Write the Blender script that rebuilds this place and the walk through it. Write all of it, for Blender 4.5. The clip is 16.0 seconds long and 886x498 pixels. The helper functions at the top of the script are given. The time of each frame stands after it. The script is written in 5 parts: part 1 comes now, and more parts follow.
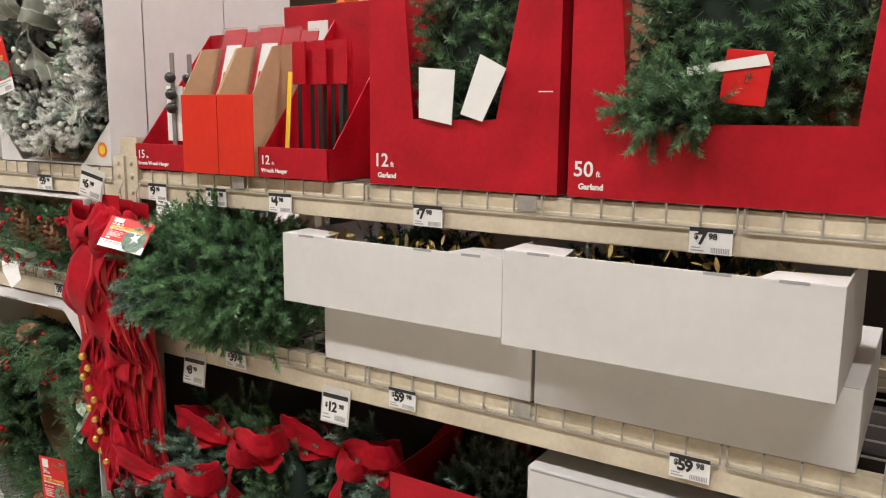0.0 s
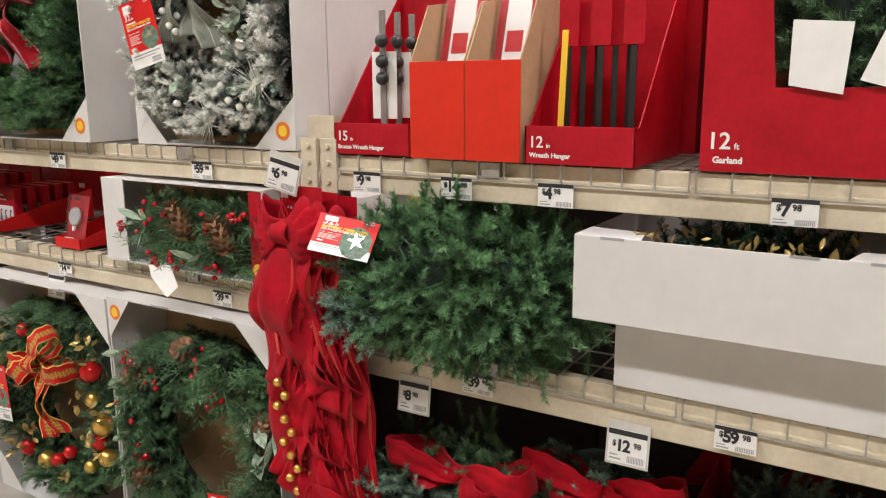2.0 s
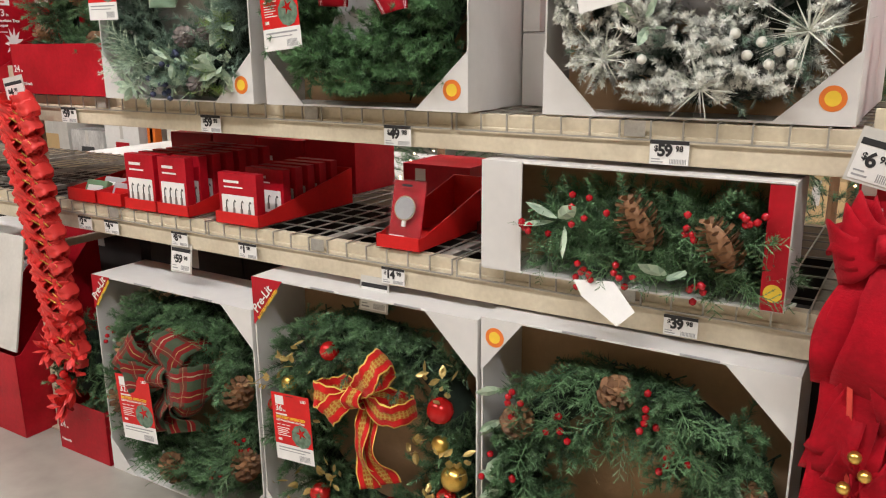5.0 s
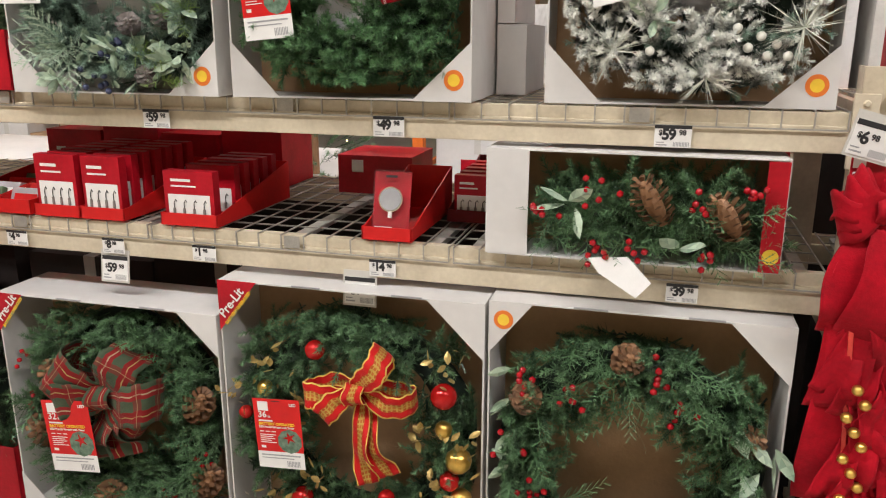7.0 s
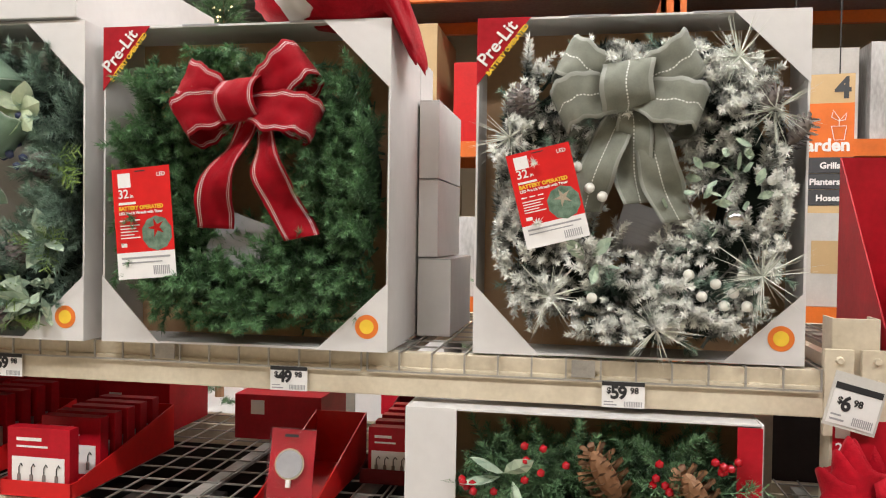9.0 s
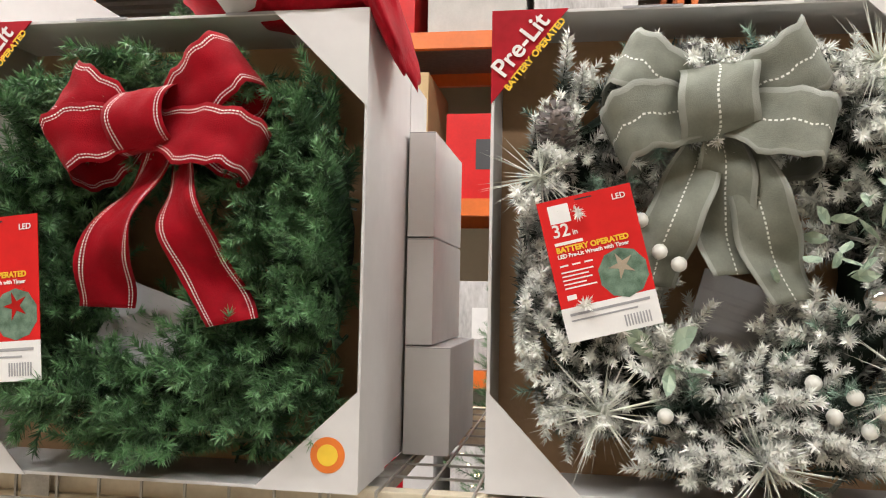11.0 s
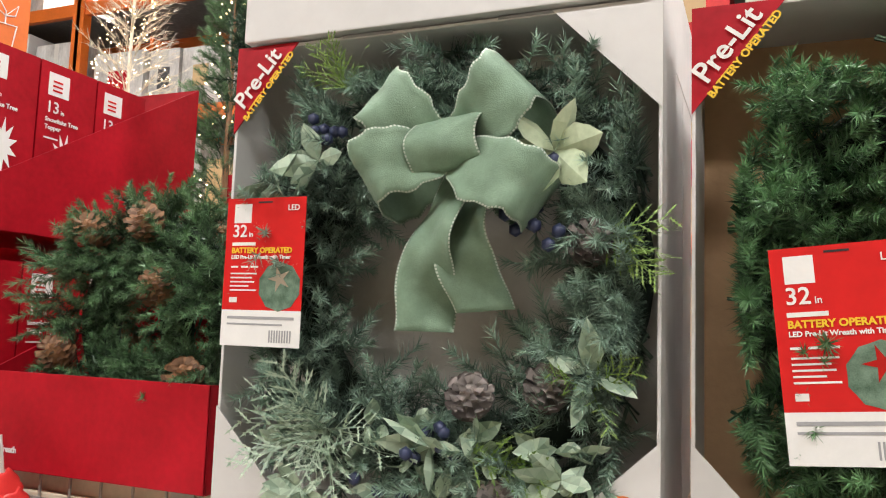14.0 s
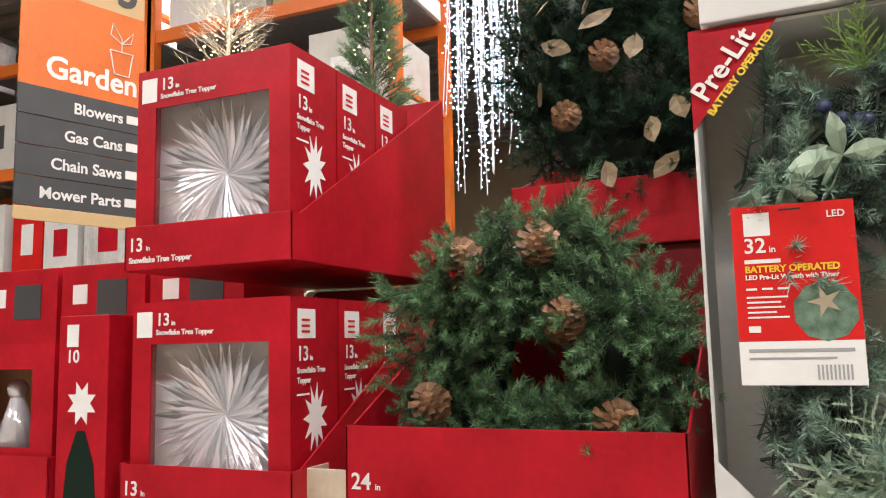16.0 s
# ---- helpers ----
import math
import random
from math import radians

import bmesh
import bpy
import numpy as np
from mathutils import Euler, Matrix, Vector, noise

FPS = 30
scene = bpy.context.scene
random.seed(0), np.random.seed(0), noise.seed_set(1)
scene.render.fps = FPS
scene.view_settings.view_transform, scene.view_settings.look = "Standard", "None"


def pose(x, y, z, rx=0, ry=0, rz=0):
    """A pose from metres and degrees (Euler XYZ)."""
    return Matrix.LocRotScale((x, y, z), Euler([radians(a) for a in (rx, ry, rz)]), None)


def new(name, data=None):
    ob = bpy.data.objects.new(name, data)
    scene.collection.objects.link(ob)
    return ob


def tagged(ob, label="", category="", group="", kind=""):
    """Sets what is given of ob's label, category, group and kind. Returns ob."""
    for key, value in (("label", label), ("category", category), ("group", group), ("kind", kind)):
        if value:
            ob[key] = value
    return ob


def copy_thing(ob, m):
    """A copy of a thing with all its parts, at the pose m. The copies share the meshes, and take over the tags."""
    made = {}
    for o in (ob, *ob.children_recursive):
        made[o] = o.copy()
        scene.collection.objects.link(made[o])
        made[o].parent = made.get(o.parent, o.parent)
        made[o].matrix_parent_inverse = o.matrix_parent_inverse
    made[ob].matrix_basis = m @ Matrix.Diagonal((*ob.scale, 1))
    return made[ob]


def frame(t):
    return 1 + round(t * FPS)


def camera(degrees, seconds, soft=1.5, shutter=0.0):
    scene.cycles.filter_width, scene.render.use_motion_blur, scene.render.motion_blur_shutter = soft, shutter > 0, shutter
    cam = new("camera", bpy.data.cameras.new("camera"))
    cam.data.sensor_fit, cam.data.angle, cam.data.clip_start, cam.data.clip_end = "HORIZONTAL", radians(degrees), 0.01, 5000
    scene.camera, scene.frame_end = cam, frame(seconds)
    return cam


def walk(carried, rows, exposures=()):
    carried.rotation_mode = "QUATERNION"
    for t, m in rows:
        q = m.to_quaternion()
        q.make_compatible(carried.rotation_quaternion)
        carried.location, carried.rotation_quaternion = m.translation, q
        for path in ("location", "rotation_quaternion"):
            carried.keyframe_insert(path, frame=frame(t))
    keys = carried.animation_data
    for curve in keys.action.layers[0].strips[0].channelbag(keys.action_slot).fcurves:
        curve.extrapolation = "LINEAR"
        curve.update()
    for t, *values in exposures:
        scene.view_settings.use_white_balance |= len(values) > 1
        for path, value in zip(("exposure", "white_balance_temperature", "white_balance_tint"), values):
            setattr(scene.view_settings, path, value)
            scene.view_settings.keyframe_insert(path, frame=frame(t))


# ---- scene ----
cam = camera(58.8, 16.0, soft=1.1)
SIZE = 0.88
METRES, EYE, TILT, LEAN, TURN = 6.4 * SIZE, 1.83 * SIZE, 0.0, 0.0, 32.3
ROWS = [
    (0.0, 0.0, 0.0, 0.0, 0.09, -9.48, -0.54),
    (0.5, -0.0389, 0.018, 0.001, 0.25, -10.98, -0.3),
    (1.0, -0.0789, 0.0249, 0.0007, -2.2, -12.37, -0.19),
    (1.5, -0.1077, 0.0489, -0.0035, -3.72, -13.07, 0.23),
    (2.0, -0.1341, 0.0815, 0.0011, -0.8, -11.81, 0.42),
    (2.5, -0.1736, 0.1, 0.0031, 1.22, -10.81, 0.51),
    (3.0, -0.2214, 0.1155, 0.0022, 1.5, -11.66, 0.63),
    (3.5, -0.255, 0.1516, -0.0024, 3.3, -12.76, 0.63),
    (4.0, -0.2839, 0.1705, -0.0023, 5.27, -12.87, 0.1),
    (6.5, -0.4462, 0.2185, -0.0032, -15.11, -17.15, 0.14),
    (7.0, -0.4553, 0.2126, -0.0014, -16.73, -15.24, -0.14),
    (7.5, -0.454, 0.2084, 0.0049, -18.32, -10.54, -0.29),
    (8.0, -0.4476, 0.2183, 0.0071, -19.76, -7.12, 0.35),
    (8.5, -0.44, 0.2418, 0.0121, -20.73, -3.96, 0.14),
    (9.0, -0.4333, 0.2686, 0.0152, -22.19, -1.13, -0.85),
    (11.5, -0.4106, 0.3724, 0.0227, -23.05, 3.54, -1.16),
    (12.0, -0.4383, 0.3858, 0.0242, -21.76, 3.73, -0.32),
    (12.5, -0.4682, 0.3954, 0.0223, -18.48, 3.17, -0.21),
    (13.0, -0.4917, 0.4157, 0.021, -12.85, 3.63, -0.71),
    (13.5, -0.5076, 0.4452, 0.0226, -10.74, 5.52, -1.13),
    (14.0, -0.5287, 0.4538, 0.0193, -10.16, 5.89, -1.98),
    (14.5, -0.5629, 0.4525, 0.022, -11.84, 5.19, -1.32),
    (15.0, -0.5895, 0.464, 0.0234, -12.52, 5.41, -0.1),
    (15.5, -0.613, 0.4941, 0.0251, -9.79, 6.56, 1.3),
    (16.0, -0.6429, 0.5101, 0.0242, -8.83, 6.81, 1.33),
]
walk(cam, [(t, pose(2.54 * SIZE, -1.90 * SIZE, EYE, TILT, LEAN, TURN) @ pose(METRES * x, METRES * y, METRES * z, 90 + pitch, roll, yaw)) for t, x, y, z, yaw, pitch, roll in ROWS])
import random
from math import cos, pi, sin

# ---- light ----
scene.view_settings.exposure = 0.05
world = bpy.data.worlds.new("world")
scene.world = world
world.use_nodes = True
world.node_tree.nodes["Background"].inputs[0].default_value = (1.0, 0.96, 0.9, 1)
world.node_tree.nodes["Background"].inputs[1].default_value = 0.05


def strip_lamp(x, y, length, watts):
    la = bpy.data.lights.new("strip_light", "AREA")
    la.shape, la.size, la.size_y, la.energy, la.color = "RECTANGLE", length, 0.35, watts, (1.0, 0.97, 0.955)
    ob = new("strip_light", la)
    ob.matrix_basis = pose(x, y, 6.28)
    return ob


# plan numbers below are in store units of SIZE metres; the lamps' watts are for true metres
LAMPS = [(x, y) for y in (-3.6, 0.9, 5.2) for x in (-8.0, -2.6, 2.8)]
for lx, ly in LAMPS:
    strip_lamp(lx, ly, 3.6, (255 if ly < 0 else 205) * SIZE ** 2)


# ---- materials ----
def mat(name, col, rough=0.6, var=0.12, scale=8.0, bump=0.0, bscale=60.0, metal=0.0, col2=None, island=0.0, spec=0.5,
        emit=None, power=0.0, top=0.9, tip=0.0, stretch=(1, 1, 1), sheen=0.0, trans=0.0, alpha=1.0, sub=0.0):
    m = bpy.data.materials.new(name)
    m.use_nodes = True
    nt = m.node_tree
    b = nt.nodes["Principled BSDF"]
    b.inputs["Roughness"].default_value = rough
    b.inputs["Metallic"].default_value = metal
    b.inputs["Specular IOR Level"].default_value = spec
    b.inputs["Sheen Weight"].default_value = sheen
    b.inputs["Transmission Weight"].default_value = trans
    b.inputs["Alpha"].default_value = alpha
    if emit:
        b.inputs["Emission Color"].default_value = (*emit, 1)
        b.inputs["Emission Strength"].default_value = power
    co = nt.nodes.new("ShaderNodeTexCoord")
    mp = nt.nodes.new("ShaderNodeMapping")
    mp.inputs["Scale"].default_value = stretch
    nt.links.new(co.outputs["Object"], mp.inputs[0])
    n1 = nt.nodes.new("ShaderNodeTexNoise")
    n1.inputs["Scale"].default_value, n1.inputs["Detail"].default_value = scale, 5
    n2 = nt.nodes.new("ShaderNodeTexNoise")
    n2.inputs["Scale"].default_value, n2.inputs["Detail"].default_value = scale * 9, 3
    for n in (n1, n2):
        nt.links.new(mp.outputs[0], n.inputs["Vector"])
    add = nt.nodes.new("ShaderNodeMath")
    add.operation = "MULTIPLY_ADD"
    add.inputs[1].default_value = 0.4
    nt.links.new(n2.outputs["Fac"], add.inputs[0])
    nt.links.new(n1.outputs["Fac"], add.inputs[2])
    fac = add.outputs[0]
    if island:
        g = nt.nodes.new("ShaderNodeNewGeometry")
        mi = nt.nodes.new("ShaderNodeMix")
        mi.inputs[0].default_value = island
        nt.links.new(fac, mi.inputs[2])
        nt.links.new(g.outputs["Random Per Island"], mi.inputs[3])
        fac = mi.outputs[0]
    # base-to-tip tone: paler tips, plus shade painted in at the sprig base
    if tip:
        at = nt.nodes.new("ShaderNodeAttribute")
        at.attribute_name = "tip_and_shade"
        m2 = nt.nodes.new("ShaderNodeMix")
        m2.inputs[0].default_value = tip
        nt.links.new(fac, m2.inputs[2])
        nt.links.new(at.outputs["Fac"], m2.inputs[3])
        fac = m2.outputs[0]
    ramp = nt.nodes.new("ShaderNodeValToRGB")
    e = ramp.color_ramp.elements
    lo = [c * (1 - var) for c in col]
    hi = col2 if col2 else [min(1, c * (1 + var)) for c in col]
    e[0].position, e[1].position = (0.34 if tip else 0.18, top if top < .7 else .84 if tip else .9) if island else (0.45, 0.95)
    e[0].color, e[1].color = (*lo, 1), (*hi, 1)
    nt.links.new(fac, ramp.inputs[0])
    nt.links.new(ramp.outputs[0], b.inputs["Base Color"])
    if bump:
        n3 = nt.nodes.new("ShaderNodeTexNoise")
        n3.inputs["Scale"].default_value, n3.inputs["Detail"].default_value = bscale, 4
        nt.links.new(mp.outputs[0], n3.inputs["Vector"])
        bp = nt.nodes.new("ShaderNodeBump")
        bp.inputs["Strength"].default_value, bp.inputs["Distance"].default_value = bump, 0.01
        nt.links.new(n3.outputs["Fac"], bp.inputs["Height"])
        nt.links.new(bp.outputs[0], b.inputs["Normal"])
    return m


def ribbon_mat(name, base, lines, rough=0.6, sheen=0.04, metal_line=False, cross=None):
    """Ribbon cloth with woven stripes along it: lines are (position across, half width, colour, dash count)."""
    m = mat(name, base, rough, 0.15, 30, 0.25, 500, sheen=sheen, spec=.12)
    nt = m.node_tree
    b = nt.nodes["Principled BSDF"]
    uv = nt.nodes.new("ShaderNodeTexCoord")
    sep = nt.nodes.new("ShaderNodeSeparateXYZ")
    nt.links.new(uv.outputs["UV"], sep.inputs[0])
    colour = b.inputs["Base Color"].links[0].from_socket

    def band(socket, at, half):
        c = nt.nodes.new("ShaderNodeMath")
        c.operation = "COMPARE"
        nt.links.new(socket, c.inputs[0])
        c.inputs[1].default_value, c.inputs[2].default_value = at, half
        return c.outputs[0]

    for at, half, col, dash in lines:
        f = band(sep.outputs["Y"], at, half)
        if dash:
            w = nt.nodes.new("ShaderNodeMath")
            w.operation = "MULTIPLY"
            nt.links.new(sep.outputs["X"], w.inputs[0])
            w.inputs[1].default_value = dash
            fr = nt.nodes.new("ShaderNodeMath")
            fr.operation = "FRACT"
            nt.links.new(w.outputs[0], fr.inputs[0])
            g = band(fr.outputs[0], 0.5, 0.3)
            mu = nt.nodes.new("ShaderNodeMath")
            mu.operation = "MULTIPLY"
            nt.links.new(f, mu.inputs[0])
            nt.links.new(g, mu.inputs[1])
            f = mu.outputs[0]
        mi = nt.nodes.new("ShaderNodeMix")
        mi.data_type = "RGBA"
        nt.links.new(f, mi.inputs[0])
        nt.links.new(colour, mi.inputs[6])
        mi.inputs[7].default_value = (*col, 1)
        colour = mi.outputs[2]
    if cross:
        for at, half, col in cross:
            w = nt.nodes.new("ShaderNodeMath")
            w.operation = "FRACT"
            s = nt.nodes.new("ShaderNodeMath")
            s.operation = "MULTIPLY"
            s.inputs[1].default_value = 11.0
            nt.links.new(sep.outputs["X"], s.inputs[0])
            nt.links.new(s.outputs[0], w.inputs[0])
            f = band(w.outputs[0], at, half)
            h = nt.nodes.new("ShaderNodeMath")
            h.operation = "MULTIPLY"
            h.inputs[1].default_value = 0.6
            nt.links.new(f, h.inputs[0])
            mi = nt.nodes.new("ShaderNodeMix")
            mi.data_type = "RGBA"
            nt.links.new(h.outputs[0], mi.inputs[0])
            nt.links.new(colour, mi.inputs[6])
            mi.inputs[7].default_value = (*col, 1)
            colour = mi.outputs[2]
    nt.links.new(colour, b.inputs["Base Color"])
    return m


CREAM = mat("cream_painted_steel", (0.66, 0.57, 0.42), 0.42, 0.24, 7, 0.08, 40, col2=(0.72, 0.64, 0.49))
WIRE = mat("galvanised_wire", (0.40, 0.385, 0.35), 0.4, 0.2, 30, metal=0.5)
DARKWIRE = mat("dark_deck_wire", (0.24, 0.24, 0.24), 0.45, 0.2, 30, metal=0.6)
WHITE = mat("white_card", (0.66, 0.645, 0.63), 0.62, 0.07, 3, 0.06, 25)
CARD = mat("brown_card", (0.44, 0.28, 0.155), 0.8, 0.12, 6, 0.1, 80)
GREYCARD = mat("grey_card", (0.58, 0.56, 0.52), 0.8, 0.1, 6, 0.1, 80)
RED = mat("printed_red_card", (0.44, 0.004, 0.014), 0.42, 0.3, 7, 0.05, 30, col2=(0.52, 0.008, 0.022), spec=.28)
ORANGERED = mat("orange_red_card", (0.64, 0.028, 0.012), 0.42, 0.12, 4, 0.05, 30, spec=.3)
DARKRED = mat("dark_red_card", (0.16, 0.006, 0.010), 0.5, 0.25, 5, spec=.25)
# near-black: under-shelf shade put into the colour
SHADEBOARD = mat("under_shelf_shade", (0.030, 0.022, 0.020), 0.75, 0.3, 5)
TRAYRED = mat("tray_red_card", (0.62, 0.014, 0.014), 0.42, 0.14, 5, spec=.3)
PAPER = mat("white_paper", (0.80, 0.79, 0.77), 0.55, 0.04, 20)
LEAFLET = mat("grey_leaflet_paper", (0.36, 0.36, 0.37), 0.6, 0.06, 20)
INK = mat("black_ink", (0.02, 0.02, 0.022), 0.6, 0.1)
GREYINK = mat("grey_print", (0.34, 0.34, 0.35), 0.6, 0.1)
WHITEINK = mat("white_print", (0.80, 0.78, 0.75), 0.5, 0.04)
YELLOW = mat("yellow_print", (0.85, 0.52, 0.03), 0.5, 0.05)
STICKO = mat("orange_sticker", (0.80, 0.20, 0.03), 0.45, 0.08)
STICKY = mat("yellow_sticker", (0.90, 0.60, 0.05), 0.45, 0.08)
ORANGE = mat("orange_paint", (0.72, 0.16, 0.02), 0.45, 0.12, 4, 0.05, 20)
TAN = mat("tan_sign", (0.58, 0.40, 0.20), 0.55, 0.05)
SLATE = mat("slate_sign", (0.055, 0.057, 0.06), 0.5, 0.1)
CONCRETE = mat("polished_concrete", (0.34, 0.315, 0.275), 0.30, 0.22, 1.2, 0.05, 30)
WALLP = mat("beige_wall_paint", (0.50, 0.40, 0.27), 0.8, 0.06, 1.5, 0.1, 30)
CEIL = mat("ceiling_deck_paint", (0.42, 0.41, 0.39), 0.7, 0.1, 1)
LAMPGLOW = mat("lamp_diffuser", (0.9, 0.9, 0.9), 0.5, 0.0, emit=(1.0, 0.96, 0.9), power=9.0)
PLASTIC = mat("clear_plastic", (0.95, 0.95, 0.95), 0.06, 0.0, trans=0.92, alpha=0.16)
WRAPPED = mat("stretch_wrapped_goods", (0.62, 0.60, 0.57), 0.22, 0.45, 5, 0.5, 14, col2=(0.8, 0.79, 0.77), stretch=(1, 1, .35))
BLACK = mat("black_metal", (0.02, 0.02, 0.02), 0.4, 0.2)
# fir greens: low colour holds the shade in gaps, col2 the paler, lit tips
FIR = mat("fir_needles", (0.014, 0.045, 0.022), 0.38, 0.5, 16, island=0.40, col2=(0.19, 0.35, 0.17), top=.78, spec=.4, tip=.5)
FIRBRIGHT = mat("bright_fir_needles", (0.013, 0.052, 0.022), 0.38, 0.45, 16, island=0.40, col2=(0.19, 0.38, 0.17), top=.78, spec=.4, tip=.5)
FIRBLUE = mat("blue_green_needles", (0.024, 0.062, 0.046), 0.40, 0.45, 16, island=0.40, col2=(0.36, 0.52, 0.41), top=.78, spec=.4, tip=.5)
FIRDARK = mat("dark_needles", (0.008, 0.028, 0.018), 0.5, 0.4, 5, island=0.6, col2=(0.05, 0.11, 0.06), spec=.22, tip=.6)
FROST = mat("flocked_needles", (0.05, 0.085, 0.065), 0.85, 0.5, 18, island=0.25, col2=(0.92, 0.93, 0.88), top=.69, tip=.75)
FROSTSTAR = mat("flocked_spray", (0.50, 0.53, 0.44), 0.8, 0.2, 6, island=0.6, col2=(0.85, 0.87, 0.78))
PRINTGREEN = mat("printed_green", (0.07, 0.15, 0.09), 0.5, 0.4, 60, col2=(0.2, 0.3, 0.22))
# near-black filler colour, stands for the shade between sprigs
SHADECORE = mat("foliage_gap_shade", (0.010, 0.022, 0.014), 0.9, 0.4, 20)
CEDAR = mat("cedar_sprays", (0.07, 0.17, 0.07), 0.5, 0.4, 8, island=0.6, col2=(0.17, 0.32, 0.15))
LIME = mat("lime_sprays", (0.16, 0.30, 0.05), 0.5, 0.3, 8, island=0.6, col2=(0.30, 0.45, 0.12))
SAGELEAF = mat("sage_leaves", (0.27, 0.40, 0.29), 0.55, 0.25, 12, island=0.6, col2=(0.56, 0.68, 0.52))
PALELEAF = mat("pale_petals", (0.46, 0.59, 0.36), 0.6, 0.2, 12, col2=(0.68, 0.76, 0.54))
GREENLEAF = mat("soft_green_leaves", (0.07, 0.19, 0.09), 0.55, 0.25, 12, island=0.6, col2=(0.22, 0.36, 0.20))
CONE = mat("pine_cone", (0.15, 0.070, 0.034), 0.6, 0.5, 14, 0.2, 90, island=0.6, col2=(0.38, 0.20, 0.10))
CONEGREY = mat("grey_cone", (0.10, 0.085, 0.08), 0.7, 0.4, 14, island=0.6, col2=(0.30, 0.26, 0.24))
BERRY = mat("red_berry", (0.40, 0.008, 0.015), 0.22, 0.2, 20)
BLUEBERRY = mat("blue_berry", (0.035, 0.045, 0.10), 0.45, 0.25, 20)
PEARL = mat("white_berry", (0.75, 0.74, 0.68), 0.35, 0.1, 20)
DRYLEAF = mat("dry_leaf", (0.16, 0.10, 0.05), 0.6, 0.3, 12, island=0.5, col2=(0.32, 0.24, 0.14))
GOLD = mat("gold_foil", (0.75, 0.48, 0.12), 0.28, 0.2, 20, metal=0.9)
GOLDLEAF = mat("gold_leaf", (0.52, 0.38, 0.14), 0.4, 0.25, 20, metal=0.5, island=0.5)
REDBALL = mat("red_bauble", (0.55, 0.015, 0.015), 0.15, 0.15, 20, metal=0.4)
SILVER = mat("silver_bauble", (0.75, 0.75, 0.72), 0.12, 0.1, 20, metal=0.9)
VELVET = mat("red_velvet", (0.38, 0.002, 0.012), 0.7, 0.35, 9, 0.2, 200, spec=.15, sheen=.05)
VELVETBACK = mat("red_cloth_back", (0.62, 0.05, 0.035), 0.5, 0.12, 9)
POIN = mat("poinsettia_petals", (0.62, 0.012, 0.02), 0.5, 0.25, 20, island=0.5, col2=(0.80, 0.05, 0.04))
FOIL = mat("iridescent_foil", (0.58, 0.62, 0.66), 0.2, 0.35, 9, 0.35, 18, metal=0.45, island=0.7, col2=(0.95, 0.88, 0.92))
FOILBOX = mat("foil_lining", (0.84, 0.89, 0.92), 0.25, 0.12, 6, 0.8, 12, metal=0.0, col2=(.95, .93, .95))
REDBOW = ribbon_mat("red_ribbon", (0.29, 0.001, 0.008), [(0.08, 0.011, (0.9, 0.85, 0.82), 190), (0.13, 0.010, (0.85, 0.7, 0.7), 190),
                                                        (0.92, 0.011, (0.9, 0.85, 0.82), 190), (0.87, 0.010, (0.85, 0.7, 0.7), 190)])
SAGEBOW = ribbon_mat("sage_ribbon", (0.21, 0.31, 0.22), [(0.012, 0.013, (0.55, 0.6, 0.52), 170), (0.988, 0.013, (0.55, 0.6, 0.52), 170)], 0.42, 0.05)
GREYBOW = ribbon_mat("grey_ribbon", (0.21, 0.22, 0.18), [(0.04, 0.05, (0.30, 0.31, 0.27), 0), (0.96, 0.05, (0.30, 0.31, 0.27), 0),
                                                       (0.5, 0.015, (0.75, 0.76, 0.70), 120)], 0.6)
GOLDBOW = ribbon_mat("red_gold_ribbon", (0.55, 0.015, 0.015), [(0.5, 0.17, (0.50, 0.31, 0.07), 0), (0.36, 0.05, (0.40, 0.10, 0.02), 60), (0.64, 0.05, (0.40, 0.10, 0.02), 60), (0.5, 0.05, (0.45, 0.14, 0.03), 60),
                                                             (0.03, 0.03, (0.75, 0.5, 0.12), 0), (0.97, 0.03, (0.75, 0.5, 0.12), 0)], 0.4)
PLAID = ribbon_mat("plaid_ribbon", (0.06, 0.085, 0.05), [(0.25, 0.13, (0.20, 0.012, 0.012), 0), (0.25, 0.014, (0.34, 0.25, 0.10), 0),
                                                          (0.75, 0.11, (0.26, 0.02, 0.02), 0), (0.75, 0.016, (0.42, 0.34, 0.22), 0)], 0.6,
                   cross=[(0.3, 0.16, (0.20, 0.015, 0.015)), (0.3, 0.014, (0.34, 0.26, 0.14))])


# ---- builders ----
def thing(name, at, label, category, group="", kind="", turn=0, lean=0):
    ob = new(name)
    ob.empty_display_size = 0.05
    ob.matrix_basis = pose(*at, lean, 0, turn)
    return tagged(ob, label, category, group, kind)


def put(name, me, material, parent=None, label="", m=None, smooth=False):
    ob = new(name, me)
    if material and not me.materials:
        me.materials.append(material)
    if parent:
        ob.parent = parent
    if m:
        ob.matrix_basis = m
    if label:
        ob["label"] = label
    if smooth:
        me.polygons.foreach_set("use_smooth", [True] * len(me.polygons))
    return ob


def part(name, bm, material, parent=None, label="", m=None, smooth=False):
    me = bpy.data.meshes.new(name)
    bm.to_mesh(me)
    bm.free()
    return put(name, me, material, parent, label, m, smooth)


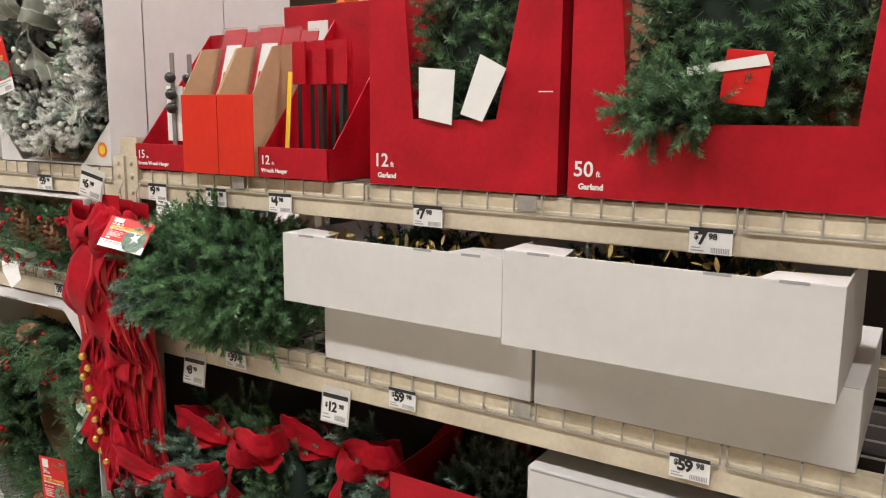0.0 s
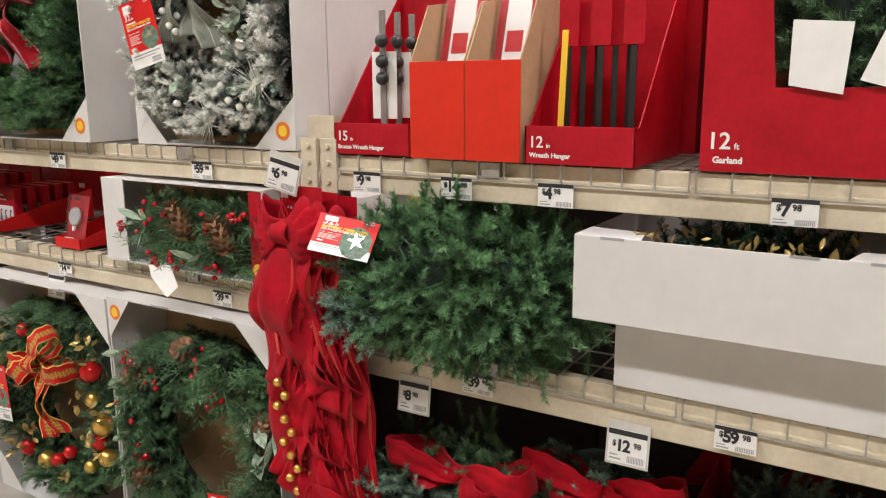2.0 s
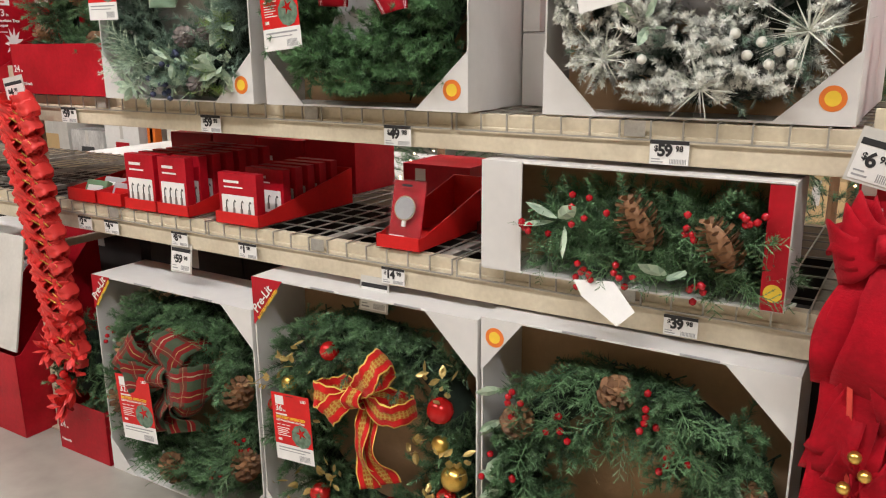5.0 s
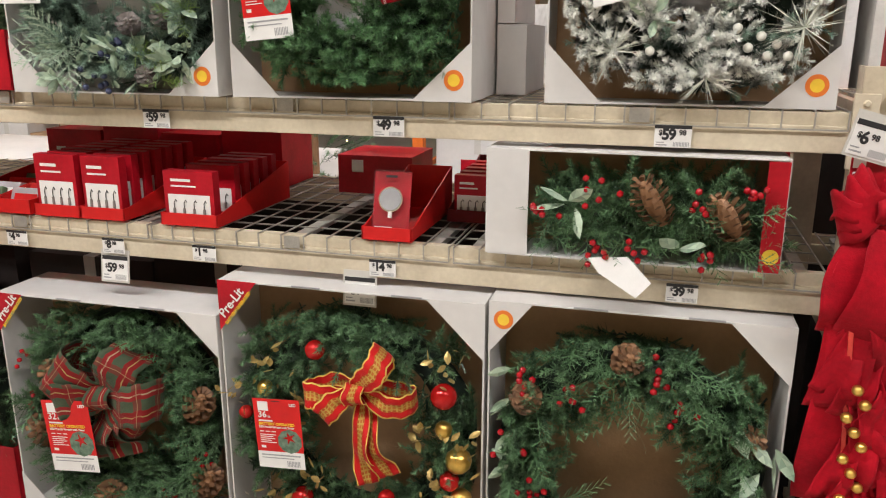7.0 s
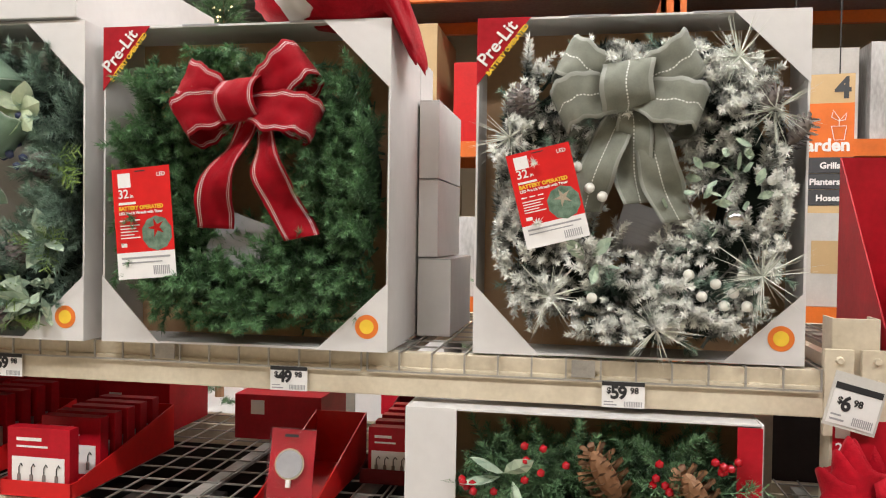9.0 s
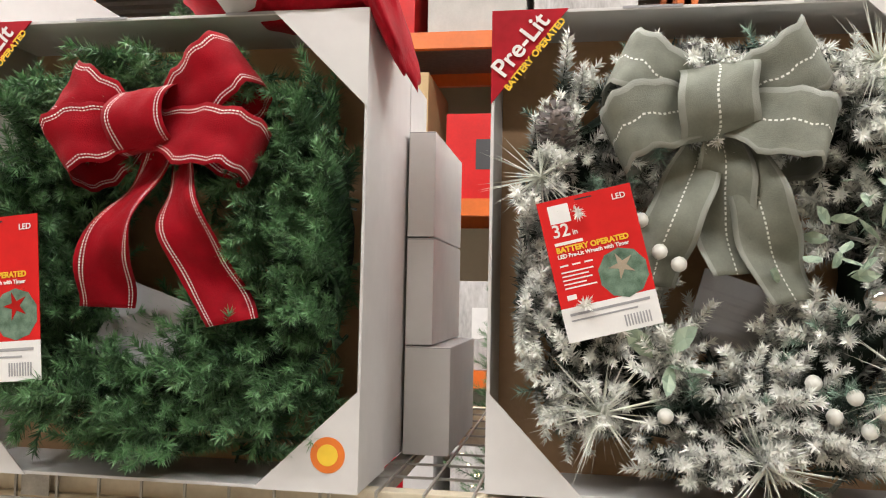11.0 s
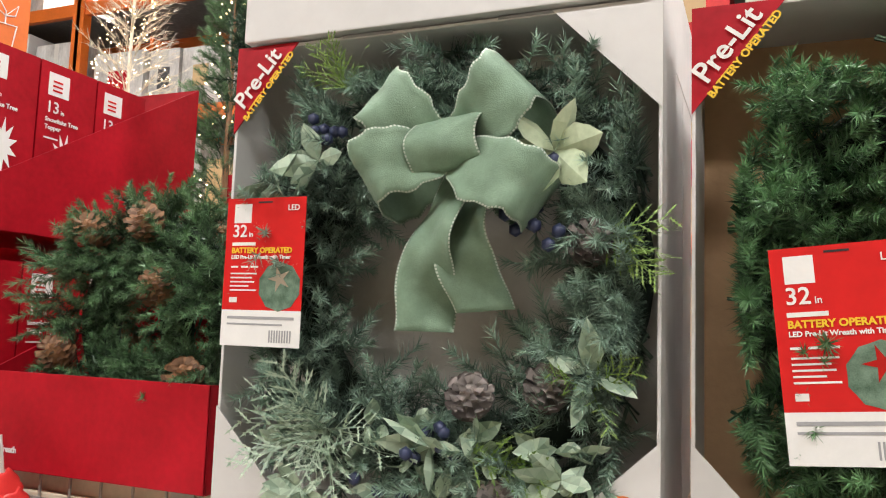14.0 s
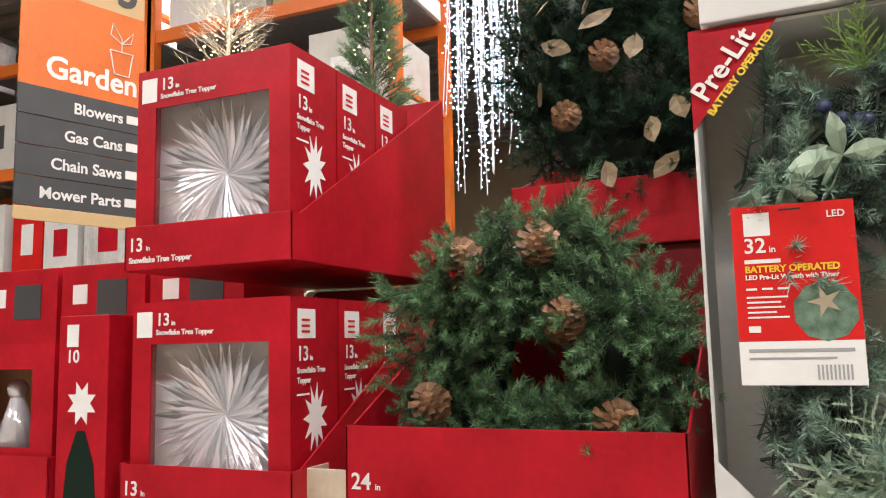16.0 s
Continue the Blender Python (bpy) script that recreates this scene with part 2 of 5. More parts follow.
def add_block(bm, x0, x1, y0, y1, z0, z1, bevel=0.0):
    r = bmesh.ops.create_cube(bm, size=1, matrix=Matrix.Translation(((x0 + x1) / 2, (y0 + y1) / 2, (z0 + z1) / 2))
                              @ Matrix.Diagonal((x1 - x0, y1 - y0, z1 - z0, 1)))
    if bevel:
        edges = list({e for v in r["verts"] for e in v.link_edges})
        bmesh.ops.bevel(bm, geom=edges, offset=bevel, segments=2, profile=0.6, affect="EDGES")


def block(name, x0, x1, y0, y1, z0, z1, material, parent=None, label="", bevel=0.002):
    bm = bmesh.new()
    add_block(bm, x0, x1, y0, y1, z0, z1, bevel)
    return part(name, bm, material, parent, label)


def slab(name, pts, depth, material, parent=None, label="", m=None):
    """A flat shape drawn in x and z, depth thick towards +y."""
    bm = bmesh.new()
    a = [bm.verts.new((x, 0, z)) for x, z in pts]
    b = [bm.verts.new((x, depth, z)) for x, z in pts]
    bm.faces.new(a)
    bm.faces.new(b[::-1])
    for i in range(len(a)):
        j = (i + 1) % len(a)
        bm.faces.new((a[i], b[i], b[j], a[j]))
    bmesh.ops.recalc_face_normals(bm, faces=bm.faces[:])
    return part(name, bm, material, parent, label, m)


def disc(name, r, depth, material, parent, m, n=28):
    return slab(name, [(r * cos(i * 2 * pi / n), r * sin(i * 2 * pi / n)) for i in range(n)], depth, material, parent, m=m)


TEXTS = {}


def words(text, size, material, parent, m, bold=0.0, spread=1.0, align="LEFT"):
    """Flat lettering, facing -y, its baseline along x."""
    key = (text, size, bold, spread, align, material.name)
    if key not in TEXTS:
        cu = bpy.data.curves.new("lettering", "FONT")
        cu.body, cu.size, cu.offset, cu.extrude, cu.align_x, cu.space_character = text, size, bold, 0.0004, align, spread
        cu.resolution_u = 3
        ob = new("lettering", cu)
        bpy.context.view_layer.update()
        me = bpy.data.meshes.new_from_object(ob.evaluated_get(bpy.context.evaluated_depsgraph_get()))
        bpy.data.objects.remove(ob)
        me.name = "lettering"
        me.materials.clear()
        me.materials.append(material)
        TEXTS[key] = me
    return put("lettering", TEXTS[key], None, parent, "", m @ pose(0, 0, 0, 90))


def bars(name, rows, material, parent, m, depth=0.0006):
    """Print too small to read: rows of (x, z, width, height)."""
    bm = bmesh.new()
    for x, z, w, h in rows:
        add_block(bm, x, x + w, 0, depth, z, z + h)
    return tagged(part(name, bm, material, parent, m=m), kind="stuff")


def tube(name, pts, r, material, parent=None, cyclic=False, m=None):
    cu = bpy.data.curves.new(name, "CURVE")
    cu.dimensions, cu.bevel_depth, cu.bevel_resolution = "3D", r, 1
    sp = cu.splines.new("POLY")
    sp.points.add(len(pts) - 1)
    for p, q in zip(sp.points, pts):
        p.co = (*q, 1)
    sp.use_cyclic_u = cyclic
    ob = new(name, cu)
    cu.materials.append(material)
    if parent:
        ob.parent = parent
    if m:
        ob.matrix_basis = m
    return ob


# ---- foliage ----
def sprig(rng, length, n, nl, nw, spread=65, stem=True):
    """One tip: tapered needles round a stem along +z. Triangles as an (n, 3, 3) array."""
    t = rng.random(n) ** 0.85
    az = rng.random(n) * 2 * np.pi
    el = np.radians(spread * (1 - 0.32 * t ** 2) + rng.normal(0, 8, n))
    d = np.stack([np.sin(el) * np.cos(az), np.sin(el) * np.sin(az), np.cos(el)], 1)
    side = np.cross(d, rng.normal(0, 1, (n, 3)))
    side /= np.linalg.norm(side, axis=1)[:, None]
    base = np.stack([0 * t, 0 * t, t * length], 1)
    ln = nl * (1 - 0.35 * t) * rng.uniform(0.75, 1.15, n)
    tri = np.stack([base - side * nw / 2, base + side * nw / 2, base + d * ln[:, None]], 1)
    if stem:
        w = nw * 1.2
        tri = np.concatenate([tri, np.array([[[-w, 0, -length * 0.3], [w, 0, -length * 0.3], [0, 0, length]],
                                             [[0, -w, -length * 0.3], [0, w, -length * 0.3], [0, 0, length]]])])
    return tri


def frond(rng, length, n, nl, nw):
    """A flat cedar-like spray along +z with side shoots in the x plane."""
    out = []
    for i in range(n):
        t = (i + 1) / (n + 1)
        s = 1 if i % 2 else -1
        a = np.radians(42 + rng.normal(0, 7))
        L = nl * (1 - 0.6 * t)
        d = np.array([s * np.sin(a), rng.normal(0, .15), np.cos(a)])
        p = np.array([0, 0, t * length])
        for k in range(4):
            q = p + d * L * k / 4
            dd = d * L / 3
            off = np.array([np.cos(a), 0, -s * np.sin(a)]) * nw
            out.append([q - off, q + off, q + dd])
            out.append([q, q + off * .6, q + dd * .6 + off * 3.2])
            out.append([q, q - off * .6, q + dd * .6 - off * 3.2])
    out.append([[-nw, 0, 0], [nw, 0, 0], [0, 0, length]])
    return np.array(out)


def leaf(length, width, fold=0.25):
    """A pointed leaf along +z, two halves folded along the rib."""
    zs = np.array([0, .25, .55, .8, 1]) * length
    ws = np.array([.05, .75, 1, .6, .0]) * width / 2
    out = []
    for s in (-1, 1):
        for i in range(4):
            a = [0, .06 * length * np.sin(zs[i] / length * 3), zs[i]]
            b = [0, .06 * length * np.sin(zs[i + 1] / length * 3), zs[i + 1]]
            c = [s * ws[i], a[1] - fold * ws[i], zs[i]]
            e = [s * ws[i + 1], b[1] - fold * ws[i + 1], zs[i + 1]]
            out += [[a, c, e], [a, e, b]]
    return np.array(out)


def frame_of(d, rng):
    d = d / np.linalg.norm(d)
    a = np.cross(d, rng.normal(0, 1, 3))
    a /= np.linalg.norm(a)
    return np.stack([a, np.cross(d, a), d], 1)


def scatter(name, kinds, places, rng, material, parent, label="", weld=False):
    """kinds: triangle arrays; places: (point, direction, scale). One joined mesh."""
    tris, tipshade = [], []
    for p, d, s in places:
        k = kinds[rng.integers(len(kinds))]
        z = k[:, :, 2].mean(1)
        # 0 at the shaded sprig base, higher at the pale tip, random per sprig
        tipshade.append(np.clip(z / max(z.max(), 1e-6), 0, 1) * .68 + rng.random() * .32)
        tris.append((k * s) @ frame_of(np.asarray(d, float), rng).T + np.asarray(p, float))
    t = np.concatenate(tris).reshape(-1, 3).astype(np.float32)
    n = len(t) // 3
    me = bpy.data.meshes.new(name)
    me.vertices.add(3 * n)
    me.vertices.foreach_set("co", t.ravel())
    me.loops.add(3 * n)
    me.loops.foreach_set("vertex_index", np.arange(3 * n, dtype=np.int32))
    me.polygons.add(n)
    me.polygons.foreach_set("loop_start", np.arange(0, 3 * n, 3, dtype=np.int32))
    me.update(calc_edges=True)
    me.attributes.new("tip_and_shade", "FLOAT", "FACE").data.foreach_set("value", np.concatenate(tipshade).astype(np.float32))
    ob = put(name, me, material, parent, label)
    return ob


def ring_places(rng, n, R, r, flat=1.0, tangent=0.5, scale=(0.8, 1.2), a0=0, a1=360, front=True, half=None):
    """Tip places on a ring in the x-z plane, facing -y."""
    out = []
    while len(out) < n:
        a = np.radians(rng.uniform(a0, a1))
        b = rng.uniform(-1.75, 1.75) if front else rng.uniform(-np.pi, np.pi)
        er = np.array([np.cos(a), 0, np.sin(a)])
        et = np.array([-np.sin(a), 0, np.cos(a)])
        nrm = er * np.sin(b) + np.array([0, -1, 0]) * np.cos(b) * flat
        root = er * R + nrm * r * rng.uniform(0.2, 0.85)
        aim = nrm * .8 - er * max(0, np.sin(b)) * .45 + et * tangent * rng.uniform(-1, 1) + rng.normal(0, .25, 3) + (0, -.2, .1)
        for q in range(rng.integers(3, 6)):
            d = aim + rng.normal(0, .5, 3)
            p = root + d * .012 + rng.normal(0, .008, 3)
            if half:
                for k, lim in ((0, half[0]), (2, half[1])):
                    if abs(p[k]) > lim - .05:
                        p[k] = np.sign(p[k]) * (lim - .05)
                    if abs(p[k]) > lim - .13:
                        d[k] = -np.sign(p[k]) * abs(d[k]) * .3
            out.append((p, d, rng.uniform(*scale)))
    return out


def torus(name, R, r, material, parent, flat=0.7, n=40, k=10):
    bm = bmesh.new()
    grid = []
    for i in range(n):
        a = 2 * pi * i / n
        row = []
        for j in range(k):
            b = 2 * pi * j / k
            q = R + r * cos(b) * (1 + .1 * sin(5 * a))
            row.append(bm.verts.new((q * cos(a), r * flat * sin(b), q * sin(a))))
        grid.append(row)
    for i in range(n):
        for j in range(k):
            bm.faces.new((grid[i][j], grid[(i + 1) % n][j], grid[(i + 1) % n][(j + 1) % k], grid[i][(j + 1) % k]))
    bmesh.ops.recalc_face_normals(bm, faces=bm.faces[:])
    return part(name, bm, material, parent, smooth=True)


MESHES = {}


def ball_mesh(r, material, sub=2):
    key = ("ball", r, material.name, sub)
    if key not in MESHES:
        bm = bmesh.new()
        bmesh.ops.create_icosphere(bm, subdivisions=sub, radius=r)
        me = bpy.data.meshes.new("ball")
        bm.to_mesh(me)
        bm.free()
        me.materials.append(material)
        me.polygons.foreach_set("use_smooth", [True] * len(me.polygons))
        MESHES[key] = me
    return MESHES[key]


def ball(name, r, material, parent, at, label="", sub=2):
    return put(name, ball_mesh(r, material, sub), None, parent, label, pose(*at))


def cone_mesh(length, width, material):
    key = ("cone", length, width, material.name)
    if key in MESHES:
        return MESHES[key]
    bm = bmesh.new()
    rng = random.Random(5)
    bmesh.ops.create_icosphere(bm, subdivisions=2, radius=1, matrix=Matrix.Translation((0, 0, length * .5)) @ Matrix.Diagonal((width * .24, width * .24, length * .46, 1)))
    n = 58
    for i in range(n):
        t = (i + .5) / n
        a = i * 2.39996
        R = width * .5 * (sin(pi * (0.12 + 0.80 * t)) ** 0.7)
        z = t * length
        er = Vector((cos(a), sin(a), 0))
        et = Vector((-sin(a), cos(a), 0))
        up = Vector((0, 0, 1))
        w = width * .125 * (1.1 - .45 * t)
        base = er * R * .35 + up * (z - .03 * length)
        tip = er * R * rng.uniform(.94, 1.08) + up * (z + .06 * length)
        vs = [bm.verts.new(v) for v in (base - et * w * .4, base + et * w * .4, tip + et * w, tip + up * w * .45 + er * w * .3, tip - et * w, tip - up * w * .3 - er * w * .2)]
        bm.faces.new((vs[0], vs[4], vs[3], vs[2], vs[1]))
        bm.faces.new((vs[0], vs[1], vs[2], vs[5], vs[4]))
        bm.faces.new((vs[2], vs[3], vs[4], vs[5]))
    me = bpy.data.meshes.new("pine_cone")
    bm.to_mesh(me)
    bm.free()
    me.materials.append(material)
    MESHES[key] = me
    return me


def pine_cone(parent, at, tilt, length=0.1, width=0.075, material=None):
    return put("pine_cone", cone_mesh(length, width, material or CONE), None, parent, "", pose(*at, *tilt))


def berries(rng, parent, at, n, r=0.008, material=None, spread=0.025):
    for i in range(n):
        ball("berry", r, material or BERRY, parent, (at[0] + rng.normal(0, spread), at[1] + rng.normal(0, .012), at[2] + rng.normal(0, spread)), sub=1)


# ---- ribbon ----
def strip(name, path, across, width, material, parent, label="", waist=None, ruffle=0.0):
    """A ribbon along path; across: one direction or one a point; waist: widths along it; ruffle: depth of its creases."""
    n = len(path)
    k = 10 if ruffle else 6
    vs, fs, us = [], [], []
    run = 0
    for i, p in enumerate(path):
        p = Vector(p)
        if i:
            run += (p - Vector(path[i - 1])).length
        c = Vector(across[i] if isinstance(across, list) else across).normalized()
        w = width * (waist[i] if waist else 1)
        for j in range(k + 1):
            f = j / k - .5
            crease = ruffle * (sin(f * 13 + i * .45) * .6 + sin(f * 5 - i * .8 + n) * .8 + 2.4 * f * f)
            vs.append(p + c * w * f - Vector((0, crease, 0)))
            us.append((run, j / k))
    for i in range(n - 1):
        for j in range(k):
            a = i * (k + 1) + j
            fs.append((a, a + 1, a + k + 2, a + k + 1))
    me = bpy.data.meshes.new(name)
    me.from_pydata(vs, [], fs)
    uv = me.uv_layers.new(name="UVMap")
    for lo in me.loops:
        uv.data[lo.index].uv = us[lo.vertex_index]
    ob = put(name, me, material, parent, label, smooth=True)
    so = ob.modifiers.new("thickness", "SOLIDIFY")
    so.thickness = 0.0015
    return ob


def bow(parent, at, loops, tails, width, material, knot=0.05, name="bow", barrel=None):
    """loops: (angle in the picture plane, length, bulge); tails: (dx, dz, sway, forward); barrel: (width, height) of the centre loop."""
    x, y, z = at
    b = new(name)
    b.parent = parent
    b.matrix_basis = pose(x, y, z)
    n = 32
    for q, (ang, ln, bulge) in enumerate(loops):
        a = radians(ang)
        d = Vector((cos(a), 0, sin(a)))
        c = Vector((-sin(a), 0, cos(a)))
        path, ws, tw = [], [], []
        for i in range(n + 1):
            t = i / n * 2 * pi
            u = (1 - cos(t)) / 2
            full = abs(sin(t)) ** .75 * (1 if sin(t) > 0 else -1)
            path.append(d * ln * u ** .7 + Vector((0, -1.6 * bulge * full * (.3 + .7 * u ** .6) - .014 - .016 * (q % 2), 0)) + c * (.010 * sin(2 * t + q) + .003 * sin(9 * t + 2 * q)))
            ws.append(.55 + .45 * min(1, u * 3.2))
            tw.append(c + d * .10 * sin(t + q) + Vector((0, .30 * (1 if q % 2 else -1) * u + .05 * sin(5 * t + q), 0)))
        strip("loop", path, tw, width, material, b, waist=ws, ruffle=.0035)
    for q, (dx, dz, sway, fwd) in enumerate(tails):
        path, ac, ws = [], [], []
        for i in range(28):
            t = i / 27
            path.append(Vector((dx * t + sway * sin(t * 6) * .2, -fwd * sin(t * 2.6) - .008 + sway * .45 * sin(t * 8 + q), dz * t)))
            ac.append(Vector((1, .7 * sin(t * 6.5 + sway * 40), .35 * dx / (abs(dz) + .01) + .12 * sin(t * 9))))
            ws.append(.40 + .60 * min(1, t * 2.2))
        strip("tail", path, ac, width * .9, material, b, waist=ws, ruffle=.004)
    if barrel:
        bw, bh = barrel
        path = []
        for i in range(25):
            t = radians(-35 + 250 * i / 24)
            path.append(Vector((.004 * sin(3 * t), -.040 - bh * .55 * sin(t), bh * .5 * cos(t))))
        strip("knot", path, (1, .05, .16), bw, material, b, ruffle=.003)
    elif knot:
        path = [Vector((0, -.012 - knot * .55 * sin(pi * i / 10), knot * (.8 - 1.6 * i / 10))) for i in range(11)]
        strip("knot", path, (1, 0, -.15), knot * 1.6, material, b)
    return b


# ---- the hall ----
def shell(name, x0, x1, y0, y1, z0, z1, material, label, category):
    return tagged(block(name, x0, x1, y0, y1, z0, z1, material, bevel=0), label, category, kind="structure")


shell("floor", -18, 14, -9, 16, -0.2, 0, CONCRETE, "polished grey-beige concrete shop floor", "floor")
shell("wall_south", -18.2, 14.2, -9.2, -9, 0, 6.7, WALLP, "plain beige painted wall", "wall")
shell("wall_north", -18.2, 14.2, 16, 16.2, 0, 6.7, WALLP, "plain beige painted wall behind the racks", "wall")
shell("wall_west", -18.2, -18, -9, 16, 0, 6.7, WALLP, "plain beige painted wall", "wall")
shell("wall_east", 14, 14.2, -9, 16, 0, 6.7, WALLP, "plain beige painted wall", "wall")
bm = bmesh.new()
add_block(bm, -18.2, 14.2, -9.2, 16.2, 6.8, 7.0)
for i in range(70):
    y = -9 + i * 0.36
    add_block(bm, -18, 14, y, y + 0.17, 6.72, 6.8)
for i in range(9):
    x = -17 + i * 3.6
    add_block(bm, x, x + 0.16, -9, 16, 6.55, 6.72)
tagged(part("ceiling", bm, CEIL), "off-white ribbed metal roof deck on joists", "ceiling", kind="structure")
for lx, ly in LAMPS:
    f = thing("strip_lamp", (lx, ly, 6.3), "long white strip lamp hung under the roof deck", "ceiling lamp", "strip lamps")
    bm = bmesh.new()
    add_block(bm, -1.85, 1.85, -0.2, 0.2, 0.06, 0.12)
    add_block(bm, -1.85, 1.85, -0.2, -0.18, 0.0, 0.06)
    add_block(bm, -1.85, 1.85, 0.18, 0.2, 0.0, 0.06)
    part("housing", bm, WHITE, f)
    block("diffuser", -1.8, 1.8, -0.17, 0.17, 0.02, 0.05, LAMPGLOW, f)
    for s in (-1.4, 1.4):
        block("hanger", s - .01, s + .01, -.01, .01, 0.12, 0.46, WIRE, f, bevel=0)

# ---- the low rack ----
ZU, ZL, ZR = 1.63, 1.18, 1.05
DEPTH = 1.10
POSTS = (-6.94, -3.52, -0.10, 3.32)


def upright(x):
    u = thing("rack_upright", (x, 0, 0), "cream painted slotted steel rack upright with bolted plates", "rack upright", "rack uprights")
    for y in (0.015, DEPTH - 0.09):
        bm = bmesh.new()
        add_block(bm, -0.052, 0.052, y, y + 0.006, 0, 1.745, 0.002)
        add_block(bm, -0.052, -0.046, y + 0.006, y + 0.075, 0, 1.745)
        add_block(bm, 0.046, 0.052, y + 0.006, y + 0.075, 0, 1.745)
        part("post", bm, CREAM, u)
    for i in range(16):
        z = 0.12 + i * 0.078
        for s in (-0.02, 0.02):
            block("slot", s - 0.006, s + 0.006, 0.011, 0.0145, z, z + 0.022, BLACK, u, "dark keyhole slot", bevel=0)
    for z in (0.15, 0.9, 1.6):
        block("brace", -0.015, 0.015, 0.09, DEPTH - 0.09, z, z + 0.035, CREAM, u)
    block("foot_plate", -0.07, 0.07, -0.01, 0.12, 0, 0.008, CREAM, u)
    return u


for px in POSTS:
    upright(px)


def beam(x0, x1, top, height, back=False):
    b = thing("shelf_beam", (0, 0, 0), "cream painted steel shelf beam with scuffs and rust marks", "shelf beam", "shelf beams")
    y = DEPTH - 0.05 if back else 0.0
    bm = bmesh.new()
    add_block(bm, x0 + 0.055, x1 - 0.055, y, y + 0.05, top - height, top - 0.042, 0.004)
    add_block(bm, x0 + 0.055, x1 - 0.055, y + 0.014, y + 0.05, top - 0.045, top - 0.006, 0.003)
    part("rail", bm, CREAM, b)
    if not back:
        for x in (x0 + 0.04, x1 - 0.04):
            block("end_plate", x - 0.032, x + 0.032, y - 0.004, y + 0.012, top - height - 0.04, top + 0.045, CREAM, b)
            for dz in (-0.09, -0.03, 0.02):
                bm = bmesh.new()
                bmesh.ops.create_cone(bm, cap_ends=True, segments=8, radius1=0.010, radius2=0.007, depth=0.008,
                                      matrix=pose(x, y - 0.008, top + dz, 90))
                part("bolt", bm, CREAM, b)
    return b


def deck(x0, x1, top):
    d = thing("wire_deck", (0, 0, 0), "galvanised wire mesh shelf deck hooked over the beams", "wire deck", "wire decks")
    bm = bmesh.new()
    w = 0.0022
    n = int((x1 - x0) / 0.078)
    for i in range(n + 1):
        x = x0 + (x1 - x0) * i / n
        add_block(bm, x - w, x + w, -0.004, DEPTH, top - 0.006, top - 0.0016)
        add_block(bm, x - w, x + w, -0.0075, -0.003, top - 0.052, top - 0.0016)
    for i in range(10):
        y = 0.02 + (DEPTH - 0.06) * i / 9
        add_block(bm, x0, x1, y, y + 2 * w, top - 0.0105, top - 0.006)
    add_block(bm, x0, x1, -0.0115, -0.007, top - 0.054, top - 0.0495)
    part("mesh", bm, WIRE, d)
    xm = (x0 + x1) / 2
    block("joint_plate", xm - 0.028, xm + 0.028, -0.0095, -0.008, top - 0.045, top - 0.004, WIRE, d, "galvanised tab", bevel=0)
    for f in (0.06, 0.5, 0.94):
        x = x0 + (x1 - x0) * f
        block("support_channel", x - 0.02, x + 0.02, 0.05, DEPTH - 0.05, top - 0.03, top - 0.011, WIRE, d, bevel=0)
    return d


for b, (x0, x1) in enumerate(zip(POSTS, POSTS[1:])):
    for top, h in ((ZU, 0.115), ((ZL, ZL, ZR)[b], 0.125)):
        beam(x0, x1, top, h)
        beam(x0, x1, top, h, True)
        for k in range(3):
            w = (x1 - x0 - 0.14) / 3
            deck(x0 + 0.07 + k * w + 0.008, x0 + 0.07 + (k + 1) * w - 0.008, top)


